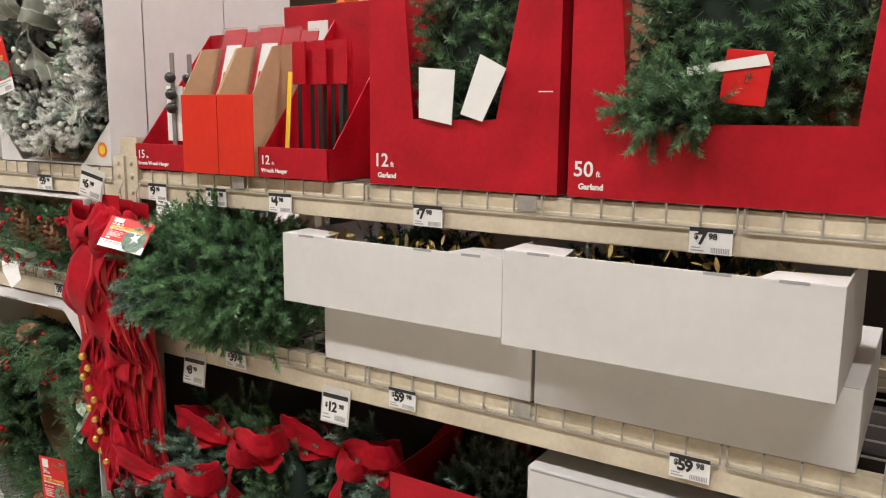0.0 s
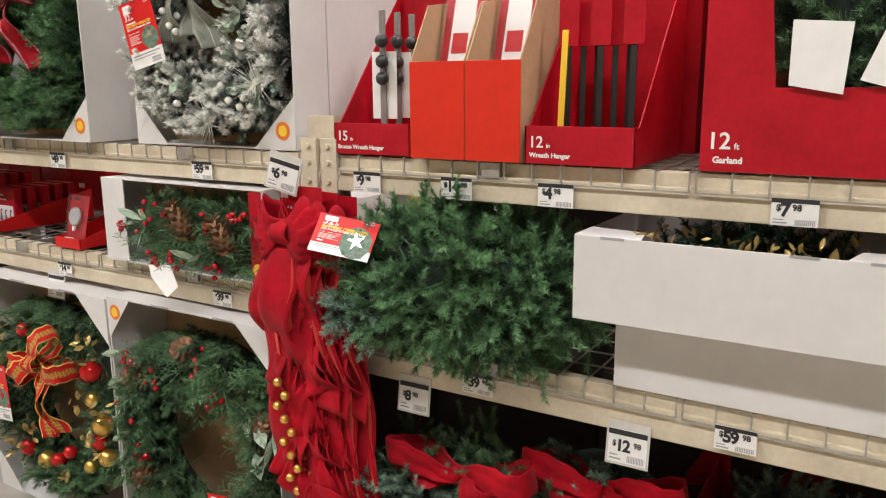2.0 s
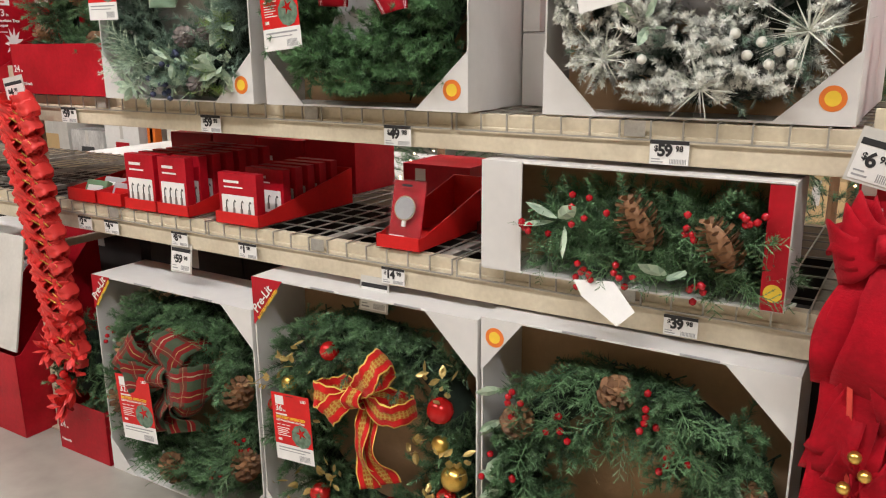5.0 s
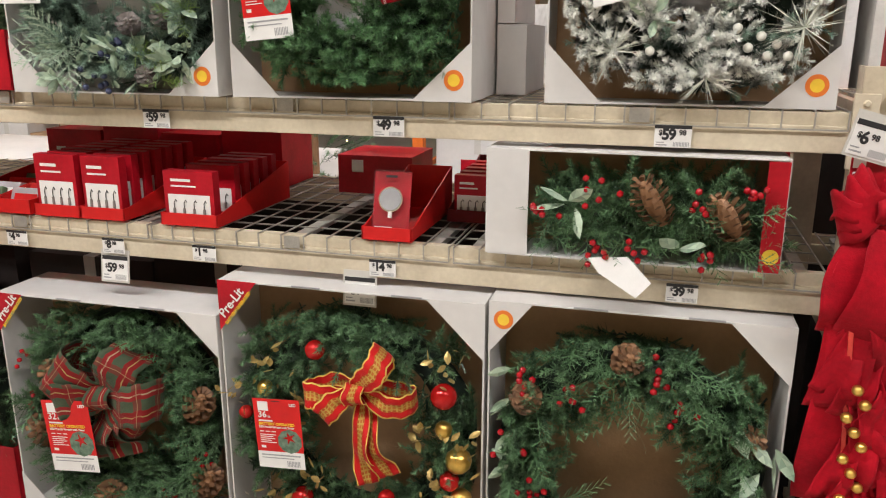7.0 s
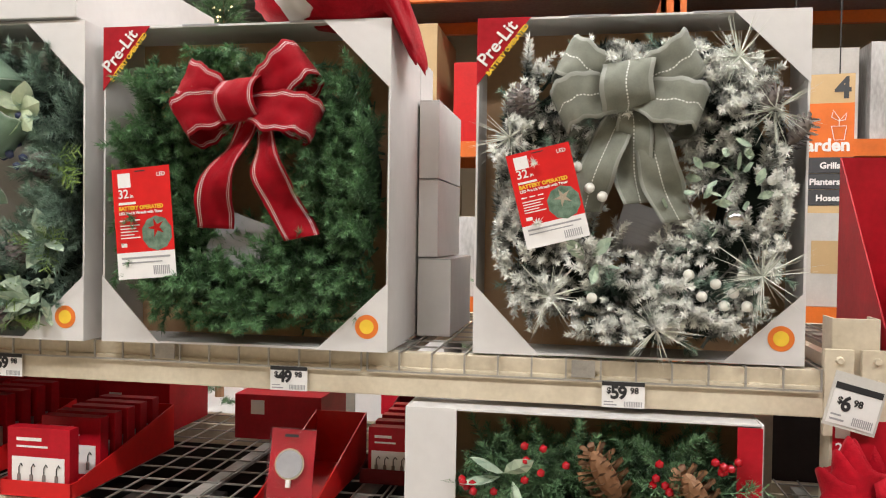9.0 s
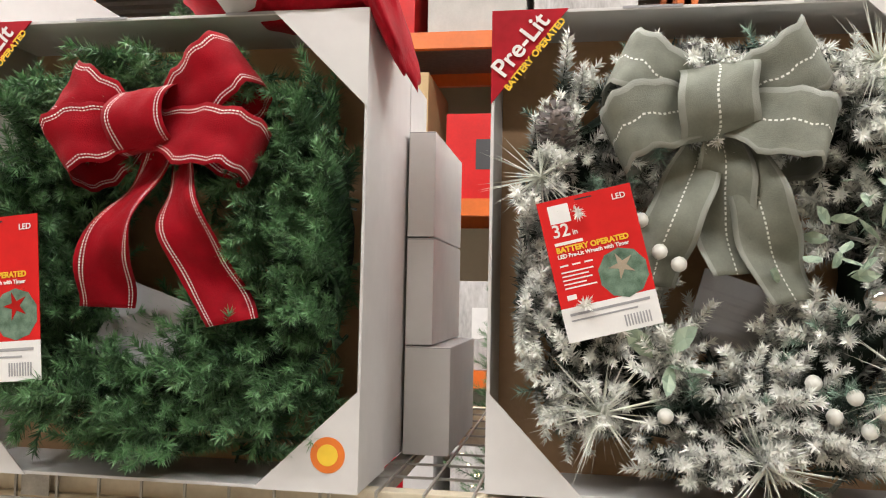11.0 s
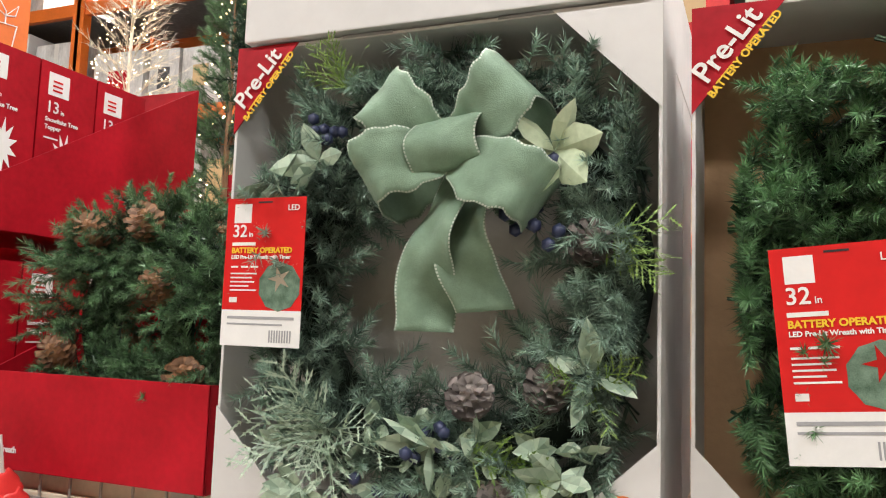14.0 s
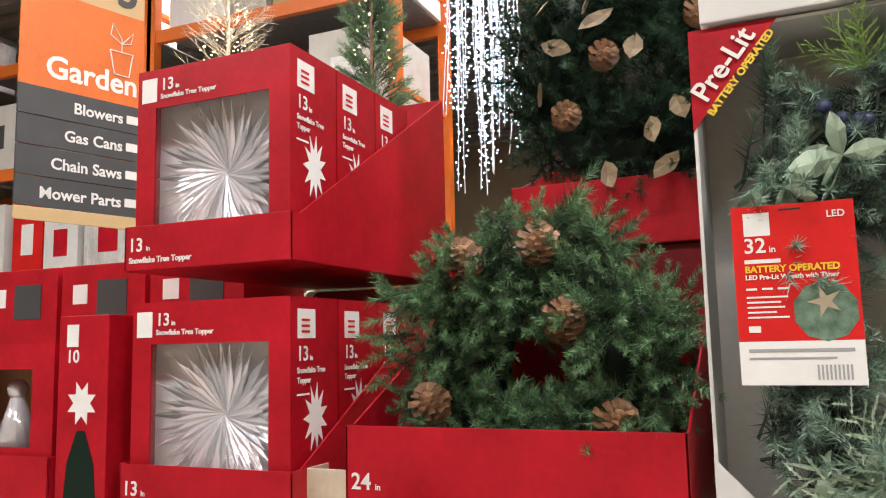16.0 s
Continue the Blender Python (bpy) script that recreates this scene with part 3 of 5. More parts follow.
# ---- boxed wreaths ----
def wreath_box(x0, x1, y, z0, z1, depth, inside, prelit=True, tl_sticker=False, flap=0.165, label="", lean=0.0, br=True):
    b = thing("wreath_box", ((x0 + x1) / 2, y, z0), label, "display box", "wreath boxes", lean=lean)
    w, h, t = (x1 - x0) / 2, z1 - z0, 0.006
    block("back_panel", -w + t, w - t, depth - t, depth, t, h - t, inside, b, bevel=0)
    block("side_panel", -w, -w + t, 0, depth, 0, h, WHITE, b, bevel=0.0015)
    block("side_panel", w - t, w, 0, depth, 0, h, WHITE, b, bevel=0.0015)
    block("top_panel", -w + t, w - t, 0, depth, h - t, h, WHITE, b, bevel=0.0015)
    block("bottom_panel", -w + t, w - t, 0, depth, 0, t, WHITE, b, bevel=0.0015)
    f = flap
    lift = pose(0, -0.0035, 0)
    tl = slab("corner_flap", [(-w, h), (-w + f * .8, h), (-w, h - f)], 0.003, RED if prelit else WHITE, b,
              "red printed corner flap" if prelit else "", lift)
    if prelit:
        ang = math_degrees(f, f * .8)
        m = pose(-w + 0.022, -0.0045, h - f * .74) @ pose(0, 0, 0, 0, -ang, 0)
        words("Pre-Lit", 0.046, WHITEINK, tl, m, 0.0008)
        words("BATTERY OPERATED", 0.0165, YELLOW, tl, m @ pose(-0.012, 0, -0.021), 0.0006)
        tl.matrix_basis = lift
    slab("corner_flap", [(w, h), (w, h - f * 1.05), (w - f * 1.05, h)], 0.003, WHITE, b, m=lift)
    slab("corner_flap", [(-w, 0), (-w, f * 1.05), (-w + f, 0)], 0.003, WHITE, b, m=lift)
    slab("corner_flap", [(w, 0), (w - f * 1.12, 0), (w, f * 1.05)], 0.003, WHITE, b, m=lift)
    spots = ([(w - f * .32, f * .38)] if br else []) + ([(-w + f * .27, h - f * .34)] if tl_sticker else [])
    for sx, sz in spots:
        disc("sticker", 0.030, 0.001, STICKO, b, pose(sx, -0.0047, sz))
        disc("sticker_centre", 0.018, 0.001, STICKY, b, pose(sx, -0.0058, sz))
    for sx in (-w * .3, w * .45):
        block("slot_tab", sx - .05, sx + .05, -0.0012, 0.004, h - .0035, h + .0012, GREYINK, b, bevel=0)
    return b


def math_degrees(a, b):
    return np.degrees(np.arctan2(a, b))


def info_card(x, y, z, w, h, number, turn=0, roll=0, pic=FIRBLUE, pic2=SILVER, unit="in"):
    """A printed hang card; x, z: its upper left corner."""
    c = new("product_card")
    c.matrix_basis = pose(x, y, z, 0, roll, turn)
    tagged(c, "red printed wreath hang card with a white barcode strip", "product card", "wreath hang cards")
    block("card", 0, w, 0, 0.0012, -h * .76, 0, TRAYRED, c, bevel=0)
    block("barcode_strip", 0, w, 0, 0.0012, -h, -h * .76, PAPER, c, "white strip", bevel=0)
    block("logo", w * .10, w * .32, -0.0008, 0.0, -h * .17, -h * .04, PAPER, c, "white square logo", bevel=0)
    words(number, w * .19, WHITEINK, c, pose(w * .09, -0.0012, -h * .265), 0.0004)
    words(unit, w * .08, WHITEINK, c, pose(w * .30, -0.0012, -h * .265), 0.0002)
    words("LED", w * .085, WHITEINK, c, pose(w * .78, -0.0012, -h * .09), 0.0002)
    words("BATTERY OPERATED", w * .082, YELLOW, c, pose(w * .09, -0.0012, -h * .375), 0.0005)
    words("LED Pre-Lit Wreath with Timer", w * .058, WHITEINK, c, pose(w * .09, -0.0012, -h * .415), 0.0003)
    bars("small_print", [(w * .09, -h * .325, w * .3, h * .022)] + [(w * (.09 + .13 * k), -h * .475, w * .09, h * .012) for k in range(3)]
         + [(w * .09, -h * (.52 + .028 * k), w * (.34, .28, .31, .24)[k % 4], h * .010) for k in range(5)] + [(w * .09, -h * .71, w * .1, h * .035)],
         WHITEINK, c, pose(0, -0.0007, 0))
    block("punch_hole", w * .40, w * .58, -0.0008, 0.0, -h * .035, -h * .025, INK, c, bevel=0)
    bars("barcode", [(w * .08, -h * .82, w * .84, h * .018), (w * .08, -h * .86, w * .7, h * .012)] +
         [(w * .62 + i * w * .032, -h * .97, w * .016, h * .08) for i in range(9)], GREYINK, c, pose(0, -0.0007, 0))
    n = 20
    slab("picture_wreath", [(w * .72 + w * .25 * cos(i * 2 * pi / n) * (1 + .06 * (i % 2)), -h * .6 + w * .25 * sin(i * 2 * pi / n) * (1 + .06 * (i % 2))) for i in range(n)],
         0.0006, PRINTGREEN, c, m=pose(0, -0.0007, 0))
    slab("picture_bow", [(w * .72 + w * (.15 if i % 2 else .05) * cos(i * 2 * pi / 10), -h * .55 + w * (.15 if i % 2 else .05) * sin(i * 2 * pi / 10)) for i in range(10)],
         0.0006, pic2, c, m=pose(0, -0.0014, 0))
    return c


def price_tag(x, z, price, w=0.1, y=-0.0145, hang=False, turn=0, lean=0):
    dollars, cents = price
    p = thing("price_tag", (x, y, z), "white price tag with a black header hanging in a clear sleeve" if hang else "white shelf price tag with black figures and barcode",
              "price tag", "shelf price tags", turn=turn, lean=lean)
    h = w * (.85 if hang else .62)
    if hang:
        block("sleeve", -w * .56, w * .56, 0.001, 0.003, -h * .08, h * 1.25, GREYCARD, p, "grey plastic sleeve", bevel=0)
    block("paper", -w / 2, w / 2, -0.0008, 0.0008, 0, h, PAPER, p, bevel=0)
    block("header", -w / 2, w / 2, -0.0016, -0.0008, h * .84, h, INK, p, "black header strip", bevel=0)
    m = pose(-w * .30, -0.0018, h * .36)
    words("$", w * .2, INK, p, m @ pose(-w * .09, 0, w * .12), 0.0006)
    words(dollars, w * .42, INK, p, m, 0.0016, .85)
    words(cents, w * .2, INK, p, m @ pose(w * (.25 if len(dollars) == 1 else .46), 0, w * .13), 0.0006)
    bars("barcode", [(w * .02 + i * w * .04, h * .05, w * .022, h * .2) for i in range(11)], GREYINK, p, pose(0, -0.0014, 0))
    bars("small_print", [(-w * .45, h * .08, w * .3, h * .05), (-w * .45, h * .2, w * .22, h * .04)], GREYINK, p, pose(0, -0.0014, 0))
    return p


def sprigs(rng, n, length=0.085, nl=0.03, nw=0.0022, spread=62):
    return [sprig(rng, length * rng.uniform(.85, 1.2), n, nl, nw, spread) for i in range(6)]


def wreath(name, at, R, r, n, kinds, material, label, rng, flat=0.8, tangent=0.8, scale=(.8, 1.25), cat="wreath", half=None):
    w = thing(name, at, label, cat)
    # added dark ring behind the sprigs, painted as the shade in their gaps
    torus("core", R - .02, r * .5, SHADECORE, w, .85).location.y = .035
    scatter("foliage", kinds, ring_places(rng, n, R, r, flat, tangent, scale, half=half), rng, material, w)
    return w


rng = np.random.default_rng(11)
FINE = sprigs(rng, 90, 0.08, 0.030, 0.0019, 60)
LONG = sprigs(rng, 90, 0.10, 0.042, 0.0020, 50)
CHUNK = sprigs(rng, 150, 0.105, 0.029, 0.0026, 60)
FLOCK = sprigs(rng, 150, 0.085, 0.022, 0.0038, 66)
BROAD = sprigs(rng, 130, 0.085, 0.027, 0.0027, 62)

# flocked wreath with a grey bow
wreath_box(-0.99, -0.21, 0.02, ZU, 2.462, 0.17, CARD, label="white open-front wreath box with flocked wreath on the shelf")
FX, FZ, FY = -0.60, 2.04, 0.11
w = wreath("flocked_wreath", (FX, FY - .02, FZ), 0.29, 0.13, 900, FLOCK, FROST, "snow-flocked pine wreath with grey bow and white berries", rng, half=(.385, .41))
scatter("dark_foliage", FINE, ring_places(rng, 90, 0.285, 0.11), rng, FIRBLUE, w)
star = [sprig(rng, 0.03, 60, 0.13, 0.0042, 82, False)]
for sx, sz, sk in ((-.20, -.26, 1), (.28, -.20, 1.1), (.05, -.33, 1), (-.30, .12, .9), (.22, .30, .9), (.30, .18, .9)):
    scatter("spray", star, [((sx, -.11, sz), (0, -1, .05), sk)], rng, FROSTSTAR, w)
for px, pz in ((.12, -.20), (.24, -.20), (.25, -.27), (-.14, .05), (.18, -.22), (.22, -.24), (.15, -.25), (.20, -.27), (-.08, -.02), (-.11, 0.0), (-.07, .03), (.33, .0), (.30, .02), (-.10, -.26)):
    ball("white_berry", 0.013, PEARL, w, (px, -.125, pz))
ball("bauble", 0.025, SILVER, w, (.22, -.12, -.07))
for a, s in ((-.27, .17), (.27, .17), (.33, .10)):
    pine_cone(w, (a, -.09, s), (45, 20, a * 90), .09, .07, CONEGREY)
lf = [leaf(.075, .035)]
scatter("leaves", lf, [((-.10, -.12, -.16), (.5, -.5, .5), 1), ((-.12, -.12, -.17), (-.5, -.4, .6), 1), ((-.1, -.12, -.18), (.9, -.4, -.1), 1),
                       ((-.09, -.12, -.18), (-.2, -.6, -.8), .8)] + [((.2 + rng.normal(0, .07), -.12, .02 + rng.normal(0, .05)), rng.normal(0, 1, 3) + (0, -1, 0), .6) for i in range(26)], rng, SAGELEAF, w)
bow(w, (-.03, -.10, .235), [(156, .165, .05), (200, .165, .05), (24, .175, .055), (-22, .18, .055)],
    [(-.09, -.29, .03, .02), (.13, -.31, .04, .03), (.04, -.27, .03, .02)], .11, GREYBOW, barrel=(.12, .115))
info_card(-0.905, -0.085, 2.110, 0.150, 0.225, "32", 6, -14, FROST, SILVER)

t = slab("instruction_leaflet", [(-.66, 1.88), (-.62, 2.02), (-.44, 1.96), (-.47, 1.84)], 0.002, LEAFLET, m=pose(0, 0.09, 0))
bars("small_print", [(0, -.013 * k, .13 - .01 * (k % 3), .004) for k in range(8)], GREYINK, t, pose(-.625, -.0012, 1.985, 0, 18, 0))
tagged(t, "grey folded instruction leaflet behind the flocked wreath", "leaflet")

# fir wreath with a red bow
wreath_box(-1.972, -1.195, -0.04, ZU, 2.455, 0.19, CARD, label="white open-front wreath box with red-bow fir wreath")
w = wreath("fir_wreath", (-1.575, 0.03, 2.03), 0.285, 0.135, 1150, BROAD + CHUNK, FIRBRIGHT, "deep green fir wreath with a red stitched bow", rng, half=(.375, .40))
bow(w, (.040, -.130, .212), [(163, .165, .045), (201, .165, .045), (31, .18, .05), (-17, .185, .05)],
    [(-.085, -.31, .05, .03), (.145, -.33, .07, .03)], .100, REDBOW, barrel=(.10, .10))
info_card(-1.868, -0.165, 2.070, 0.160, 0.270, "32", -4, -5, FIR, REDBALL)
t = slab("instruction_leaflet", [(-1.70, 1.81), (-1.62, 1.945), (-1.46, 1.89), (-1.52, 1.765)], 0.002, LEAFLET, m=pose(0, -.045, 0.035))
tagged(t, "folded grey instruction leaflet inside the wreath", "leaflet")
bars("small_print", [(0, -.014 * k, .115 - .01 * (k % 3), .004) for k in range(7)], GREYINK, t, pose(-1.635, -.0012, 1.895, 0, 19, 0))

# sage wreath
wreath_box(-2.795, -2.012, -0.06, ZU, 2.472, 0.19, GREYCARD, label="white open-front wreath box with sage-bow wreath")
w = wreath("sage_wreath", (-2.39, 0.03, 2.04), 0.325, 0.095, 760, FINE + CHUNK + LONG, FIRBLUE, "blue-green wreath with sage bow, cones and blueberries", rng, half=(.385, .45))
cd = [frond(rng, .14, 9, .06, .0022) for i in range(3)]
scatter("cedar", cd, [((-.17, -.1, -.26), (rng.normal(-.1, .5), -.35, rng.normal(-.1, .35)), 1.15) for i in range(20)], rng, SAGELEAF, w)
scatter("lime_spray", cd, [((.08, -.1, -.28), (1, -.3, rng.normal(.05, .15)), 1.1) for i in range(7)] + [((-.16, -.1, .33), (rng.normal(-.2, .6), -.4, .5), .7) for i in range(8)]
        + [((.29, -.1, .07), (1, -.4, rng.normal(-.3, .4)), .9) for i in range(7)] + [((.18, -.1, -.36), (rng.normal(.2, .8), -.5, -.1), .7) for i in range(7)]
        + [((.28, -.1, -.17), (rng.normal(.3, .6), -.5, rng.normal(-.2, .6)), .7) for i in range(7)], rng, LIME, w)
lf = [leaf(.085, .04), leaf(.07, .034)]
pl = [((rng.uniform(-.28, .3), -.10, rng.uniform(-.38, -.24)), (rng.normal(0, .9), -.5, rng.normal(.1, .6)), rng.uniform(.5, .9)) for i in range(75)]
for cx, cz in ((-.20, .20), (-.28, .16), (.03, -.27), (-.20, -.36), (.28, -.14), (.24, -.3)):
    for i in range(6):
        pl.append(((cx, -.12, cz), (rng.normal(0, 1), -.45, rng.normal(0, .7)), rng.uniform(.75, 1.1)))
scatter("leaves", lf, pl, rng, SAGELEAF, w)
scatter("pale_flower", [leaf(.085, .058)], [((.225, -.14, .19), (cos(a), -.35, sin(a)), 1) for a in (.2, 1.1, 2.4, 3.4, 4.4, 5.5)], rng, PALELEAF, w)
for cx, cz in ((-.20, .26), (.20, .09), (.02, -.25), (.17, .12), (-.03, -.37)):
    berries(rng, w, (cx, -.13, cz), 7, .012, BLUEBERRY, .028)
for cx, cz in ((.26, .03), (.20, -.19), (.13, -.37), (.08, -.21)):
    pine_cone(w, (cx, -.09, cz), (50, 25, cx * 60), .07, .075, CONEGREY)
bow(w, (.068, -.125, .200), [(148, .158, .055), (203, .15, .05), (40, .15, .055), (-32, .165, .055)], [(.05, -.255, .05, .015), (-.045, -.29, .05, .03)], .108, SAGEBOW, barrel=(.115, .085))
info_card(-2.745, -0.130, 2.170, 0.160, 0.255, "32", 0, 0, FIRBLUE, SILVER)

# lying box on top and plain stacked cartons behind
def carton(x0, x1, y0, y1, z0, z1, label="plain white cardboard carton"):
    c = thing("carton", ((x0 + x1) / 2, (y0 + y1) / 2, z0), label, "carton", "white cartons")
    w, d, h = (x1 - x0) / 2, (y1 - y0) / 2, z1 - z0
    block("body", -w, w, -d, d, 0, h, WHITE, c, bevel=0.003)
    block("seam", -w * .98, w * .98, -d - .0006, -d + .001, h * .985, h * .992, GREYINK, c, bevel=0)
    return c


carton(-2.775, -2.03, -0.075, 0.70, 2.477, 2.68, "flat white carton lying on the wreath box")
for k in range(3):
    carton(-1.193, -1.095 if k == 0 else -1.135, 0.30, 0.70, ZU + k * .228, ZU + (k + 1) * .228 - .003)
for y in (.20, .625):
    carton(-0.985, -0.215, y, y + .42, ZU, 2.45, "white wreath carton standing behind the front box")
g = thing("product_card", (-.988, .26, 1.80), "red and white product card on a carton's end", "product card", "wreath hang cards")
block("card", -.0015, 0, 0, .09, .08, .38, TRAYRED, g, bevel=0)
block("barcode_strip", -.0015, 0, 0, .09, 0, .08, PAPER, g, "white strip", bevel=0)
g = thing("product_card", (-.988, .23, 2.22), "red printed corner card on a carton's end", "product card", "wreath hang cards")
block("card", -.0015, 0, 0, .09, 0, .21, RED, g, bevel=0)
for y in (.15, .345):
    carton(-1.95, -1.2, y, y + .185, ZU, 2.44, "white wreath carton standing behind the front box")
    carton(-2.79, -2.02, y, y + .185, ZU, 2.44, "white wreath carton standing behind the front box")


# ---- boxed wreaths on the floor ----
SHORT = sprigs(rng, 115, 0.088, 0.028, 0.0024, 60)
wreath_box(-2.985, -2.065, -0.09, 0, 0.9, 0.27, CARD, flap=.15, label="white open-front box with plaid-bow wreath on the floor")
w = wreath("plaid_bow_wreath", (-2.525, 0.02, .45), .34, .13, 900, SHORT, FIR, "green wreath with a plaid ribbon bow and pine cones", rng, half=(.455, .445))
scatter("cedar", cd, ring_places(rng, 110, .34, .14, half=(.42, .42)), rng, CEDAR, w)
for cx, cz in ((.32, .08), (-.31, -.1), (-.23, .13), (-.06, -.34), (.33, -.22)):
    pine_cone(w, (cx, -.08, cz - .05), (30, 20, cx * 80), .16, .115)
for cx, cz in ((.2, -.28), (-.34, .2), (.36, -.1), (-.36, .02)):
    berries(rng, w, (cx, -.12, cz), 5, .010)
bow(w, (.02, -.13, .12), [(150, .22, .07), (188, .20, .06), (52, .21, .07), (2, .21, .06), (-35, .18, .05)], [(-.05, -.27, .04, .03), (.06, -.24, .04, .03)], .15, PLAID, barrel=(.10, .09))
info_card(-2.73, -0.21, .555, .19, .28, "32", 3, -4, FIR, REDBALL)

wreath_box(-2.05, -1.132, -0.09, 0, 1.03, 0.27, CARD, flap=.18, label="white open-front box with red and gold wreath on floor")
w = wreath("red_gold_wreath", (-1.59, 0.02, .50), .365, .12, 900, SHORT, FIR, "green wreath with red and gold bow and glass baubles", rng, half=(.455, .49))
for cx, cz, r in ((-.11, .32, .035), (.33, .21, .045), (-.18, -.24, .04), (.04, -.25, .035), (.35, -.09, .035), (.13, -.19, .03), (-.38, .06, .025)):
    ball("red_bauble", r, REDBALL, w, (cx, -.12, cz))
for cx, cz, r in ((.38, -.01, .045), (-.05, -.27, .04), (.39, -.15, .038), (.33, .095, .03), (.27, -.22, .03), (-.30, .16, .03)):
    ball("gold_bauble", r, GOLD, w, (cx, -.12, cz))
gl = []
for cx, cz in ((-.29, .27), (-.16, .17), (-.13, -.12), (.34, .32), (.29, .08), (-.40, .13), (-.3, -.24), (.3, -.12), (.42, .04), (.1, -.3)):
    for i in range(11):
        gl.append(((cx + rng.normal(0, .03), -.13 - rng.random() * .02, cz + rng.normal(0, .035)), rng.normal(0, 1, 3) + (0, -.5, 0), rng.uniform(.4, .75)))
scatter("gold_leaves", [leaf(.065, .035)], gl, rng, GOLDLEAF, w)
bow(w, (.06, -.15, .22), [(190, .185, .04), (56, .165, .045), (-6, .19, .045), (212, .15, .04)], [(.10, -.30, .04, .03), (.03, -.33, .03, .04)], .085, GOLDBOW, barrel=(.07, .07))
info_card(-1.885, -0.20, .67, .165, .25, "36", 2, -3, FIR, REDBALL)

wreath_box(-1.12, -0.25, -0.09, 0, 1.045, 0.27, CARD, prelit=False, tl_sticker=True, flap=.17, label="white open-front wreath box with berry and cone wreath")
w = wreath("berry_cone_wreath", (-.685, 0.02, .49), .375, .125, 950, SHORT, FIR, "mixed evergreen wreath with cones and red berries", rng, half=(.43, .49))
scatter("cedar", cd, ring_places(rng, 260, .365, .15, half=(.40, .46)), rng, CEDAR, w)
for cx, cz in ((-.03, .37), (-.31, .21), (.31, .15), (.0, -.36), (-.3, -.2)):
    pine_cone(w, (cx, -.07, cz), (45, 25, cx * 80), .10, .10)
for cx, cz in ((-.31, .31), (-.16, .28), (.09, .35), (.16, .26), (-.37, .07), (-.28, -.08), (.3, -.25), (.12, -.37)):
    berries(rng, w, (cx, -.13, cz), 6, .012)
scatter("leaves", [leaf(.10, .045)], [((.37 + rng.normal(0, .03), -.12, .15 + rng.normal(0, .05)), (rng.normal(0, .6), -.4, -.8), 1) for i in range(6)]
        + [((-.36, -.12, .16 + rng.normal(0, .1)), (-.8, -.5, rng.normal(0, .6)), .8) for i in range(8)], rng, SAGELEAF, w)
info_card(-.50, -0.20, .44, .17, .27, "36", 3, -4, FIR, REDBALL)

# centrepiece in its box on the middle shelf
c = thing("centrepiece_box", (-.7275, -.05, ZL), "white open box holding a pine cone centrepiece", "display box")
block("back_panel", -.41, .41, .2, .206, .005, .315, CARD, c, bevel=0)
block("front_panel", -.4175, -.29, 0, .006, .003, .322, WHITE, c, bevel=.0015)
block("side_panel", -.4175, -.4115, .006, .206, .003, .322, WHITE, c, bevel=.0015)
block("side_panel", .412, .418, 0, .206, .003, .322, WHITE, c, bevel=.0015)
block("top_panel", -.411, .411, .004, .206, .316, .322, WHITE, c, bevel=.0015)
block("bottom_panel", -.411, .411, 0, .206, .001, .007, WHITE, c, bevel=.0015)
block("end_card", .36, .415, -.003, 0, .005, .315, RED, c, "red printed end card", bevel=0)
disc("sticker", .022, .001, STICKY, c, pose(.388, -.0045, .05))
w = thing("pine_cone_centrepiece", (-.7275, 0.03, ZL + .01), "evergreen centrepiece with cones, red berries and leaves", "centrepiece")
pl = [((rng.uniform(-.24, .36), rng.uniform(-.04, .1), rng.uniform(.03, .21)), (rng.normal(0, .9), rng.normal(-.5, .5), rng.normal(.35, .6)), rng.uniform(.8, 1.3)) for i in range(620)]
scatter("foliage", SHORT, pl, rng, FIR, w)
pl = [((rng.uniform(-.25, .38), rng.uniform(-.10, .0), rng.uniform(.03, .16)), (rng.normal(0, .8), -.6, rng.normal(.2, .7)), rng.uniform(.6, .95)) for i in range(130)]
scatter("cedar", cd, pl, rng, CEDAR, w)
for cx, cz, L in ((.07, .20, .15), (.27, .17, .14)):
    pine_cone(w, (cx + .03, -.115, cz - .08), (8, -28, 0), L, .11)
for cx, cz in ((-.1, .2), (.01, .045), (.2, .18), (.32, .21), (.21, .04), (-.11, .03), (-.22, .12)):
    berries(rng, w, (cx, -.12, cz), 6, .011)
scatter("leaves", [leaf(.10, .045)], [((-.17, -.1, .17), (-.7, -.4, .4), 1), ((-.17, -.1, .17), (.6, -.4, .4), 1), ((-.18, -.1, .16), (-.9, -.4, -.1), 1),
                                      ((.145, -.13, .06), (.4, -.5, .2), 1.1), ((.145, -.13, .06), (-.4, -.5, .3), 1), ((-.15, -.1, .15), (.2, -.5, -.6), 1)], rng, SAGELEAF, w)
t = slab("loose_label", [(0, 0), (.11, -.065), (.15, -.02), (.08, .05), (-.03, .04)], .001, PAPER, m=pose(-.80, -.125, ZL - .01, -25))
tagged(t, "loose white paper label hanging over the beam", "label")


